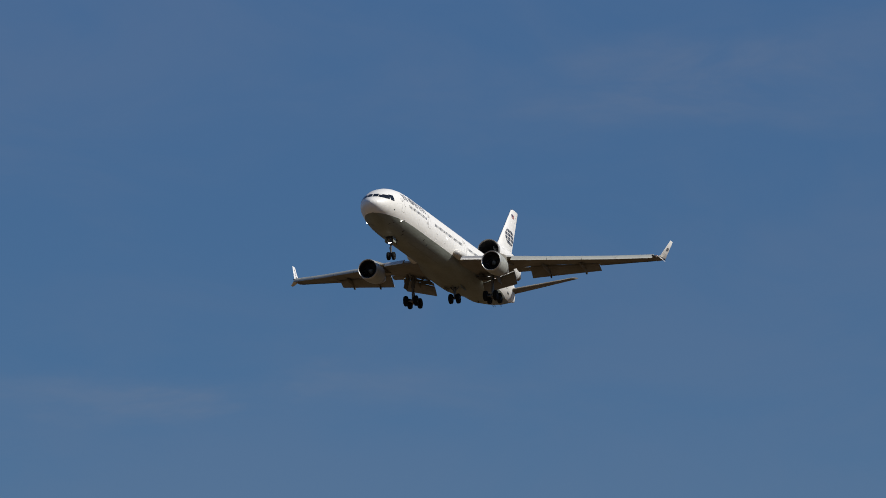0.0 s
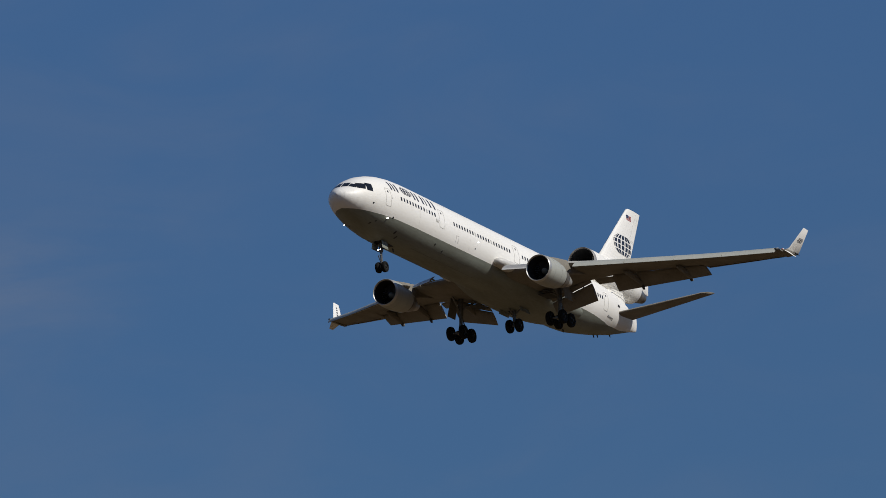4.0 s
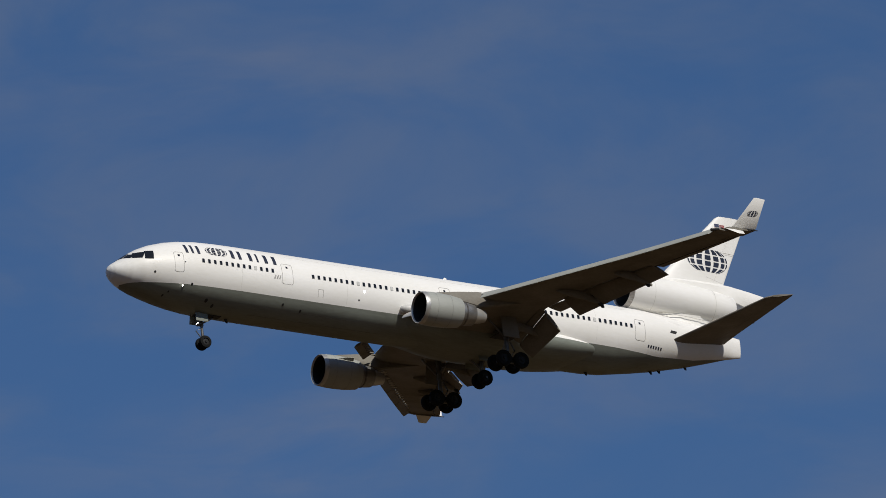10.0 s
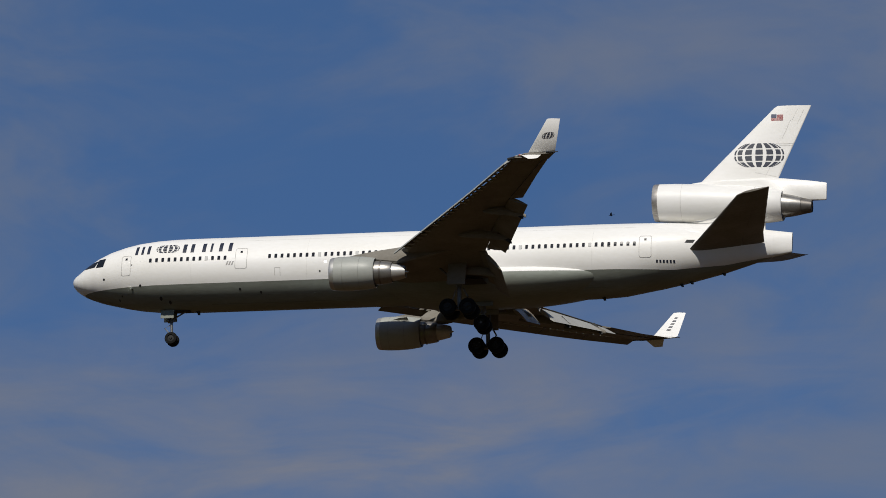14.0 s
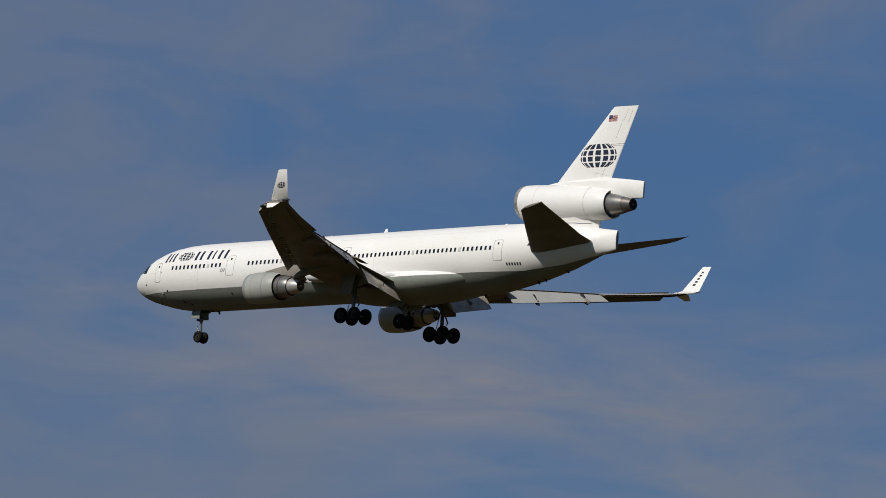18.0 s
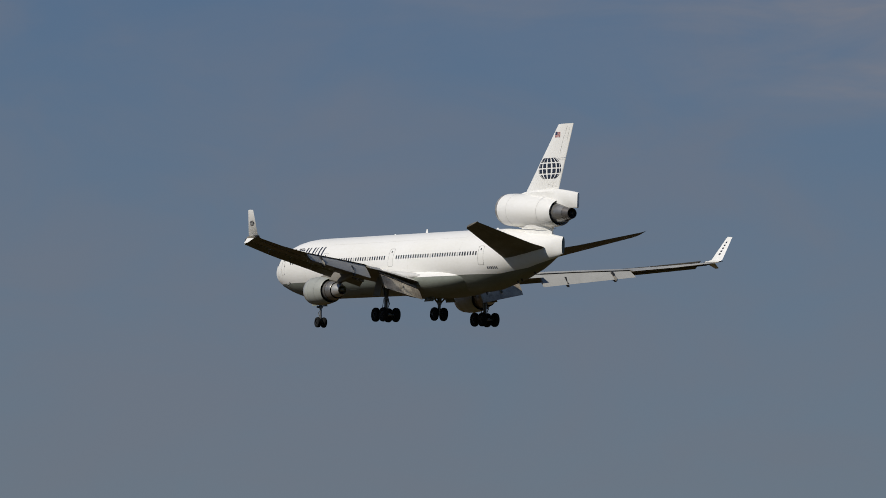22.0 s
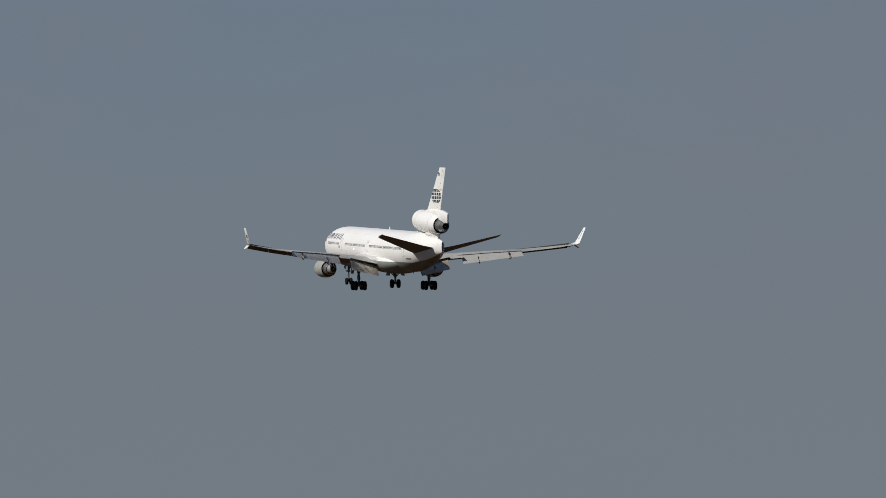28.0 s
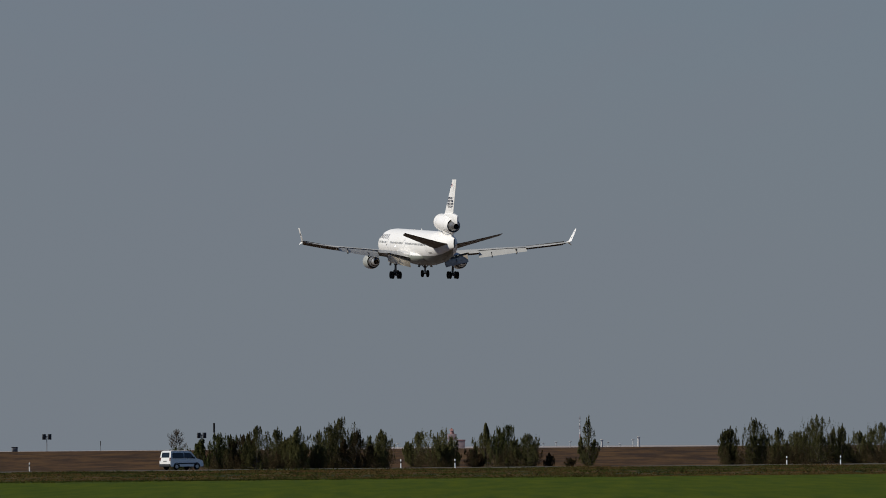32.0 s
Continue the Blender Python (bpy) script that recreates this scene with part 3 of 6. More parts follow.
def build_engine(plane, s):
    ax = lambda u: (s * 8.27, -2.88)
    bm = bmesh.new()
    lathe(bm, [(24.02, 1.33), (24.5, 1.37), (25.3, 1.38), (26.3, 1.33), (27.22, 1.2), (27.26, 1.17), (27.2, 1.13), (26.3, 1.1)], ax)
    cowl = part("engine_cowl", finish(bm), NACELLE, plane, "light grey engine cowl")
    bm = bmesh.new()
    lathe(bm, [(23.8, 1.16), (23.67, 1.22), (23.65, 1.255), (23.69, 1.285), (23.82, 1.315), (24.015, 1.33)], ax)
    part("inlet_lip", finish(bm), BARE, cowl, "bare metal inlet lip")
    bm = bmesh.new()
    lathe(bm, [(23.79, 1.155), (24.1, 1.11), (24.5, 1.09), (25.35, 1.12), (25.35, 0.05)], ax)
    part("inlet_duct", finish(bm), DARK, cowl)
    bm = bmesh.new()
    c = L(25.1, *ax(0))
    for k in range(30):
        a0 = 2 * math.pi * k / 30
        pts = []
        for r, d, tw in ((0.3, 0.06, 0.1), (0.7, 0.07, 0.13), (1.1, 0.08, 0.17)):
            pts.append((c + Vector((-tw * 0.6, r * math.cos(a0 - d), r * math.sin(a0 - d))), c + Vector((tw * 0.6, r * math.cos(a0 + d), r * math.sin(a0 + d)))))
        vs = [(bm.verts.new(p), bm.verts.new(q)) for p, q in pts]
        for (p, q), (p2, q2) in zip(vs, vs[1:]):
            bm.faces.new((p, q, q2, p2))
    part("fan_blades", bm, STRUT, cowl, "dark grey fan blades")
    bm = bmesh.new()
    lathe(bm, [(24.55, 0.01), (24.65, 0.12), (24.85, 0.24), (25.12, 0.32), (25.2, 0.3)], ax, 20)
    part("spinner", finish(bm), NACELLE, cowl, "pale fan spinner")
    bm = bmesh.new()
    lathe(bm, [(26.3, 0.93), (27.2, 0.97), (28.0, 0.92), (28.55, 0.84), (28.62, 0.8)], ax)
    part("core_cowl", finish(bm), CORE, cowl, "brushed dark metal core cowl")
    bm = bmesh.new()
    lathe(bm, [(28.6, 0.7), (28.9, 0.66), (29.2, 0.6), (29.7, 0.46), (29.7, 0.42), (29.2, 0.44), (29.0, 0.3), (29.5, 0.2), (29.95, 0.02)], ax)
    part("exhaust_nozzle", finish(bm), BARE, cowl, "grey metal exhaust nozzle")
    bm = bmesh.new()
    lathe(bm, [(26.6, 1.11), (26.6, 0.95)], ax)
    part("fan_duct_shadow_wall", finish(bm), DARK, cowl)
    bm = bmesh.new()
    lathe(bm, [(27.62, 0.955), (27.64, 0.985), (27.74, 0.975), (27.76, 0.945)], ax)
    part("core_clamp_ring", finish(bm), HOT, cowl, "dark clamp ring")
    for u, r in ((24.72, 1.376), (26.05, 1.35)):
        bm = bmesh.new()
        lathe(bm, [(u, r + 0.001), (u + 0.006, r + 0.006), (u + 0.024, r + 0.006), (u + 0.03, r)], ax)
        part("cowl_seam", finish(bm), COWLSEAM, cowl)
    # pylon
    bm = bmesh.new()
    rings = []
    for u, z0, z1, w in ((24.9, -1.62, -1.48, 0.05), (25.6, -1.75, -1.35, 0.16), (27.2, -1.9, -1.1, 0.24), (29.2, -2.2, -0.85, 0.26), (31.2, -1.75, -0.9, 0.24), (33.2, -1.3, -1.0, 0.08)):
        rings.append([L(u, s * 8.27 + w * a, z0 + (z1 - z0) * b) for a, b in ((-1, 0.1), (-0.6, 0), (0.6, 0), (1, 0.1), (1, 0.85), (0.5, 1), (-0.5, 1), (-1, 0.85))])
    loft(bm, rings)
    part("pylon", finish(bm), WINGGREY, plane, "grey engine pylon")
    # strake on the cowl
    bm = bmesh.new()
    a = radians(35)
    inward = -s
    p = [L(u, s * 8.27 + inward * r * math.cos(a), -2.88 + r * math.sin(a)) for u, r in ((24.9, 1.37), (26.4, 1.32), (26.3, 1.67), (25.7, 1.62))]
    vs = [bm.verts.new(v + Vector((0, 0, d))) for d in (-0.015, 0.015) for v in p]
    bm.faces.new(vs[:4]), bm.faces.new(vs[4:])
    for i in range(4):
        bm.faces.new((vs[i], vs[(i + 1) % 4], vs[4 + (i + 1) % 4], vs[4 + i]))
    part("nacelle_strake", finish(bm), NACELLE, cowl)


def build_tail(plane):
    ax = lambda u: (0.0, 4.77 - (u - 48.05) * 0.056)
    bm = bmesh.new()
    lathe(bm, [(48.5, 1.53), (49.6, 1.58), (52.0, 1.6), (55.0, 1.55), (57.2, 1.42), (58.45, 1.24), (58.5, 1.2), (58.4, 1.16), (57.4, 1.1)], ax)
    duct = part("tail_engine_cowl", finish(bm), WHITE, plane, "white tail engine cowl")
    bm = bmesh.new()
    lathe(bm, [(48.25, 1.36), (48.08, 1.43), (48.05, 1.47), (48.12, 1.5), (48.495, 1.53)], ax)
    part("inlet_lip", finish(bm), STREAKED, duct, "streaked bare metal inlet lip")
    bm = bmesh.new()
    lathe(bm, [(48.24, 1.355), (48.7, 1.3), (49.4, 1.24), (52.0, 1.15), (52.0, 0.02)], ax)
    part("inlet_duct", finish(bm), DARK, duct)
    bm = bmesh.new()
    lathe(bm, [(57.4, 0.95), (58.5, 0.98), (59.4, 0.84), (60.0, 0.7)], ax)
    part("core_cowl", finish(bm), CORE, duct, "brushed dark metal core cowl")
    bm = bmesh.new()
    lathe(bm, [(60.02, 0.69), (60.5, 0.58), (60.85, 0.5), (60.85, 0.46), (60.4, 0.46), (60.2, 0.3), (60.9, 0.02)], ax)
    part("exhaust_nozzle", finish(bm), HOT, duct, "dark heat-stained exhaust nozzle")
    bm = bmesh.new()
    lathe(bm, [(57.5, 1.12), (57.5, 0.94)], ax)
    part("fan_duct_shadow_wall", finish(bm), DARK, duct)
    for u, r in ((50.4, 1.592), (56.3, 1.487)):
        bm = bmesh.new()
        lathe(bm, [(u, r), (u + 0.008, r + 0.008), (u + 0.03, r + 0.007), (u + 0.036, r - 0.002)], ax)
        part("cowl_seam", finish(bm), LAP, duct)
    # neck between the cowl and the fuselage
    bm = bmesh.new()
    rings = []
    for u, w, z0, z1 in ((50.9, 0.06, 2.4, 3.6), (51.7, 0.45, 2.3, 3.7), (53.2, 0.75, 2.1, 3.6), (55.0, 0.72, 1.8, 3.4), (56.4, 0.4, 1.7, 3.35), (57.1, 0.08, 1.75, 3.2)):
        rings.append([L(u, w * a * (1 + 0.35 * (abs(b - 0.45) * 2) ** 2), z0 + (z1 - z0) * b) for a, b in ((-1, 0), (-1, 0.3), (-1, 0.6), (-1, 1), (1, 1), (1, 0.6), (1, 0.3), (1, 0))])
    loft(bm, rings)
    neck = part("tail_engine_neck", finish(bm), WHITE, plane, "white neck below the tail engine")
    for side in (-1, 1):
        bm = bmesh.new()
        tube(bm, [L(u, side * w, z) for u, w, z in ((51.3, 0.5, 2.98), (52.2, 0.82, 2.93), (53.6, 0.98, 2.86), (55.2, 0.93, 2.78), (56.5, 0.6, 2.76))], 0.03, 5)
        part("neck_joint", finish(bm), LAP, neck)
    # root fairing of the fin, which runs aft over the nozzle
    bm = bmesh.new()
    rings = []
    for u, w, z0, z1 in ((50.4, 0.03, 5.6, 6.2), (51.6, 0.3, 5.2, 6.32), (53.5, 0.55, 5.0, 6.42), (56.5, 0.55, 4.9, 6.44), (58.4, 0.42, 4.85, 6.4), (60.6, 0.25, 4.55, 6.16), (61.9, 0.12, 4.55, 5.98), (62.0, 0.1, 4.6, 5.94)):
        rings.append([L(u, w * a, z0 + (z1 - z0) * b) for a, b in ((-1, 0.05), (-0.7, 0), (0.7, 0), (1, 0.05), (1, 0.85), (0.6, 1), (-0.6, 1), (-1, 0.85))])
    loft(bm, rings)
    part("fin_root_fairing", finish(bm), WHITE, plane, "white fairing below the rudder")
    # fin and rudder
    LE0, LE1, TE0, TE1 = (51.4, 6.0), (57.72, 12.55), (57.9, 6.1), (60.62, 12.55)

    def fin_row(h, a0, a1, thick=1.0):
        lu, lz = (LE0[i] + (LE1[i] - LE0[i]) * h for i in (0, 1))
        tu, tz = (TE0[i] + (TE1[i] - TE0[i]) * h for i in (0, 1))
        chord = tu - lu
        pts = []
        xs = [a0 + (a1 - a0) * 0.5 * (1 - math.cos(math.pi * k / 10)) for k in range(11)]
        for sign, seq in ((1, xs), (-1, (xs if a1 < 1 else xs[:-1])[::-1][:None if a0 > 0 else -1])):
            for x in seq:
                pts.append(L(lu + chord * x, sign * fin_half(x, h), lz + (tz - lz) * x))
        return pts

    def fin_half(x, h):
        c = (TE0[0] - LE0[0]) * (1 - h) + (TE1[0] - LE1[0]) * h
        return c * (5 * 0.11 * (0.2969 * math.sqrt(x) - 0.126 * x - 0.3516 * x ** 2 + 0.2843 * x ** 3 - 0.1015 * x ** 4) + 0.003)
    bm = bmesh.new()
    loft(bm, [fin_row(h, 0, 0.6958) for h in (0, 0.25, 0.5, 0.75, 0.97)] + [fin_row(1, 0.04, 0.6958)])
    fin = part("fin", finish(bm), WHITE, plane, "white swept tail fin", angle=55)
    for h0, h1 in ((0.055, 0.5), (0.506, 1.0)):
        bm = bmesh.new()
        loft(bm, [fin_row(h, 0.6965, 1.0) for h in (h0, (h0 + h1) / 2, h1)])
        part("rudder", finish(bm), WHITE, fin, "white rudder panel", angle=55)

    def on_fin(u, z, side):
        h = (z - LE0[1]) / (LE1[1] - LE0[1])
        lu = LE0[0] + (LE1[0] - LE0[0]) * h
        tu = TE0[0] + (TE1[0] - TE0[0]) * h
        x = min(0.999, max(0.0, (u - lu) / (tu - lu)))
        return L(u, side * (fin_half(x, h) + 0.022), z)
    for side in (-1, 1):
        bm = bmesh.new()
        lattice(bm, lambda x, y: on_fin(56.5 + 2.02 * x, 8.42 + 1.08 * y, side), 7, 4)
        part("oval_lattice_emblem", bm, NAVY, fin, "large dark oval lattice emblem")
        # flag: canton and stripes
        flag = bmesh.new()
        for k in range(7):
            z = 11.3 + 0.075 * k
            u0 = 57.88 if k >= 3 else 57.4
            flag.faces.new([flag.verts.new(on_fin(u, q, side)) for u, q in ((u0, z), (58.38, z), (58.38, z + 0.042), (u0, z + 0.042))])
        part("flag_stripes", flag, FLAGRED, fin, "small red flag stripes")
        flag = bmesh.new()
        flag.faces.new([flag.verts.new(on_fin(u, q, side)) for u, q in ((57.4, 11.53), (57.84, 11.53), (57.84, 11.84), (57.4, 11.84))])
        part("flag_canton", flag, FLAGBLUE, fin, "small dark flag corner")
        # panel seams
        for (u0, z0), (u1, z1) in (((59.55, 12.3), (59.1, 11.35)), ((59.1, 11.35), (58.94, 11.3)), ((58.94, 11.3), (58.72, 10.75)), ((58.72, 10.75), (58.5, 10.25)), ((58.5, 10.25), (58.3, 9.75)), ((60.0, 12.2), (59.5, 11.0)), ((56.2, 6.95), (57.9, 6.6)), ((57.35, 7.35), (57.0, 6.62)), ((58.1, 9.2), (59.15, 9.2))):
            bm = bmesh.new()
            bm.faces.new([bm.verts.new(on_fin(u, z, side) - Vector((0, side * 0.012, 0))) for u, z in ((u0, z0), (u0 + 0.05, z0 + 0.03), (u1 + 0.05, z1 + 0.03), (u1, z1))])
            part("panel_seam", bm, LAP, fin)
    # horizontal tailplane
    for s in (-1, 1):
        rows = [((50.98, 1.7, -0.09), (57.2, 0.9, 0.92)), ((51.9, 2.9, 0.32), (57.4, 2.5, 1.24)), ((56.35, 8.75, 2.33), (58.95, 8.8, 2.8)), ((56.9, 9.0, 2.47), (59.0, 9.0, 2.9))]
        whole = [((a, s * b, c), (d, s * e, f), 0.075) for (a, b, c), (d, e, f) in rows]
        tp = surface("tailplane", whole, WINGGREY, plane, "grey tailplane with upward slope", a1=0.7)
        surface("elevator", whole, WINGGREY, tp, a0=0.7035)
        # rounded fairing ahead of the root
        bm = bmesh.new()
        rings = []
        for a in (0, 0.04, 0.12, 0.25, 0.4, 0.6, 0.8, 0.94, 1):
            r = 0.62 * math.sin(math.pi * (0.01 + 0.97 * a)) ** 0.6
            u = 49.7 + 4.2 * a
            rings.append([L(u, s * (1.72 - 0.4 * a + r * 0.8 * math.cos(q)), 1.72 - 0.5 * a + r * math.sin(q)) for q in np.linspace(0, 2 * math.pi, 14, False)])
        loft(bm, rings)
        part("tailplane_root_fairing", finish(bm), WHITE, plane, "white rounded tailplane root fairing")
        bm = bmesh.new()
        skin_patch(bm, 51.1, 51.75, 0.6, 0.86, s, 0.013, slant=0.15)
        part("tailplane_pivot_slot", finish(bm), DARK, plane, "dark slot ahead of the tailplane root")


def build_openings(plane):
    for s in (-1, 1):
        rows = [7.17 + 0.52 * k for k in range(13)] + [17.11 + 0.517 * k for k in range(22)] + [30.55 + 0.515 * k for k in range(33)]
        shared = {}
        drawn = {rows[9], rows[21], rows[27], rows[49], rows[60]}
        for u in rows:
            key = "own" if u in drawn or u < 11 or u >= 45 else "mid"
            if key == "mid" and key in shared:
                ob = new("cabin_window", shared[key])
                ob.parent, ob.location.x = plane, u - shared["first"]
                continue
            bm = bmesh.new()
            skin_patch(bm, u - 0.125, u + 0.125, 0.35, 0.71, s, 0.008, 1, 2, slot=1)
            for du, z0, z1 in ((0.105, 0.41, 0.685), (0.075, 0.37, 0.72)):
                skin_patch(bm, u - du, u + du, z0, z1, s, 0.014 + 0.002 * (du < 0.1), 1, 2, slot=2 if u in drawn else 0)
            ob = part("cabin_window", finish(bm), (GLASS, REVEAL, SHADE), plane, smooth=False)
            if key == "mid":
                shared[key], shared["first"] = ob.data, u
        # doors: a thin seam round each leaf, a small pane and a handle
        for u0, u1, z0, z1 in ((4.7, 5.5, -0.62, 1.12), (14.25, 15.25, -0.45, 1.35), (28.85, 29.85, -0.35, 1.4), (47.4, 48.4, -0.6, 1.22)):
            bm = bmesh.new()
            rounded_seam(bm, u0, u1, z0, z1, s, 0.032, 0.16)
            door = part("cabin_door", finish(bm), SEAM, plane, "white cabin door with a thin grey seam", smooth=False)
            bm = bmesh.new()
            m = (u0 + u1) / 2
            skin_patch(bm, m - 0.09, m + 0.09, z1 - 0.42, z1 - 0.24, s, 0.016, 1, 1)
            part("door_pane", finish(bm), GLASS, door, smooth=False)
        # title: plain bars in place of the lettering
        for bars in (((5.78, 6.02), (6.3, 6.5), (6.8, 7.04)), ((9.8, 10.1), (10.46, 10.74)), ((11.42, 11.72), (12.1, 12.28)), ((12.82, 13.12), (13.6, 13.9))):
            bm = bmesh.new()
            for a, b in bars:
                skin_patch(bm, a, b, 1.13, 1.99, s, 0.012, 2, 4)
            part("title_mark", finish(bm), NAVY, plane, "dark plain title mark", smooth=False)
        bm = bmesh.new()

        def on_side(x, y):
            u, z = 8.52 + 0.98 * x, 1.57 + 0.43 * y
            return L(u, s * (side_y(u, z) + 0.03), z + 0.02)
        lattice(bm, on_side, 6, 5, 1.25)
        part("oval_lattice_emblem", bm, NAVY, plane, "dark oval lattice emblem", smooth=False)
        bm = bmesh.new()
        for k in range(6):
            skin_patch(bm, 48.75 + 0.27 * k, 48.9 + 0.27 * k, -0.98, -0.77, s, 0.012, 1, 1)
        part("registration_bars", finish(bm), NAVY, plane, "row of small dark registration bars", smooth=False)
        # small dark ports, scoops and probes on the skin
        for u, z, r, m in ((3.15, -0.72, 0.085, DARK), (5.6, 0.25, 0.05, DARK), (6.3, -1.42, 0.09, DARK), (7.9, -2.35, 0.12, DARK), (8.6, -2.6, 0.1, DARK), (21.3, -0.85, 0.07, DARK),
                           (14.6, -1.95, 0.09, DARK), (16.3, -2.2, 0.09, DARK), (4.6, -2.0, 0.06, DARK), (4.3, -2.2, 0.06, DARK)):
            bm = bmesh.new()
            round_patch(bm, u, z, r * 1.05, s)
            part("skin_port", finish(bm), m, plane, smooth=False)
        bm = bmesh.new()
        for a, b, c, d in ((17.55, 17.58, -1.1, -0.45), (18.0, 18.03, -1.1, -0.45), (17.55, 18.03, -0.48, -0.45)):
            skin_patch(bm, a, b, c, d, s, 0.011, 1, 2)
        part("service_hatch", finish(bm), SEAM, plane, smooth=False)
        bm = bmesh.new()
        for k in range(3):
            skin_patch(bm, 13.55 + 0.22 * k, 13.67 + 0.22 * k, -0.12, 0.22, s, 0.012, 1, 2, 0.12)
        part("small_slanted_marking", finish(bm), SEAM, plane, "small grey slanted marking beside the door", smooth=False)
        # long dirt-filled laps along the belly
        for z, u0, u1 in ((-2.35, 15.5, 21.5), (-2.8, 12.0, 24.0), (-2.6, 39.5, 44.5)):
            bm = bmesh.new()
            skin_patch(bm, u0, u1, z, z + 0.018, s, 0.005, 24, 1)
            part("belly_lap_seam", finish(bm), GRIME, plane, "grimy belly lap seam", smooth=False)
        # long skin lap seams
        bm = bmesh.new()
        for z, u0, u1 in ((2.15, 15, 47),):
            skin_patch(bm, u0, u1, z, z + 0.018, s, 0.004, 40, 1)
        for u in (10.6, 20.2, 33.0, 43.6):
            skin_patch(bm, u, u + 0.02, -1.3, 2.6, s, 0.004, 1, 12)
        part("skin_lap_seams", finish(bm), LAP, plane, smooth=False)
        # flight deck windows
        for a, b, z0, z1, sl in ((1.62, 2.39, 0.42, 1.02, 0.3), (2.45, 3.12, 0.34, 1.14, 0.14)):
            bm = bmesh.new()
            skin_patch(bm, a, b, z0, z1, s, 0.012, 4, 3, sl)
            part("flight_deck_window", finish(bm), GLASS, plane, "dark flight deck side window")
        for y0, y1 in ((0.05, 0.68), (0.73, 1.34)):
            bm = bmesh.new()
            grid = [[bm.verts.new(nose_point(s * (y0 + (y1 - y0) * a), 0.55 - 0.05 * a * (y0 > 0.5) + (0.5 - 0.12 * (y0 > 0.5)) * b - 0.06 * a * (y0 > 0.5), 0.014)) for a in np.linspace(0, 1, 5)] for b in np.linspace(0, 1, 5)]
            for r, q in zip(grid, grid[1:]):
                for i in range(4):
                    bm.faces.new((r[i], r[i + 1], q[i + 1], q[i]))
            part("windscreen_pane", finish(bm), GLASS, plane, "dark windscreen pane")


def nose_point(y, z, lift):
    lo, hi = 0.0, 6.0
    for _ in range(40):
        mid = (lo + hi) / 2
        zc, h, w = section(mid)
        if (y / w) ** 2 + ((z - zc) / h) ** 2 > 1:
            lo = mid
        else:
            hi = mid
    return L(hi, y, z) + Vector((-0.8, 0, 0.6)) * lift


def wheel(bm, centre, r, w):
    """A tyre with a rounded tread (slot 0) and a dished hub (slot 1), axle along y."""
    c = Vector(centre)
    prof = [(0.55, -0.5), (0.75, -0.5), (0.93, -0.42), (1.0, -0.2), (1.0, 0.2), (0.93, 0.42), (0.75, 0.5), (0.55, 0.5)]
    rings = [[c + Vector((r * a * math.cos(q), w * b, r * a * math.sin(q))) for q in np.linspace(0, 2 * math.pi, 26, False)] for a, b in prof]
    loft(bm, rings, cap=False, slot=0)
    hub = [(0.56, -0.46), (0.5, -0.3), (0.22, -0.34), (0.18, -0.55), (0.01, -0.56)]
    for sgn in (1, -1):
        loft(bm, [[c + Vector((r * a * math.cos(q), sgn * w * b, r * a * math.sin(q))) for q in np.linspace(0, 2 * math.pi, 18, False)] for a, b in hub], cap=False, slot=1)
    return bm


def forward_lamp(name, at, way, r, parent, label):
    """A lamp disc that faces forward, in a dark cup."""
    turn = way.to_track_quat("Z", "Y").to_matrix().to_4x4()
    bm = bmesh.new()
    ring = [(0.02, -0.16), (0.7, -0.13), (1.0, -0.02), (1.06, 0.03), (0.98, 0.03), (0.94, 0.0)]
    loft(bm, [[Matrix.Translation(at) @ turn @ Vector((r * k * math.cos(a), r * k * math.sin(a), h * r / 0.11)) for a in np.linspace(0, 2 * math.pi, 14, False)] for k, h in ring], cap=False)
    cup = part(name, finish(bm), STRUT, parent, label)
    bm = bmesh.new()
    bmesh.ops.create_circle(bm, cap_ends=True, segments=14, radius=r * 0.95, matrix=Matrix.Translation(at) @ turn @ Matrix.Translation((0, 0, 0.002)))
    part("lens", bm, LAMP, cup, "glowing lamp lens")


INSPECT = (21.77, -0.09)


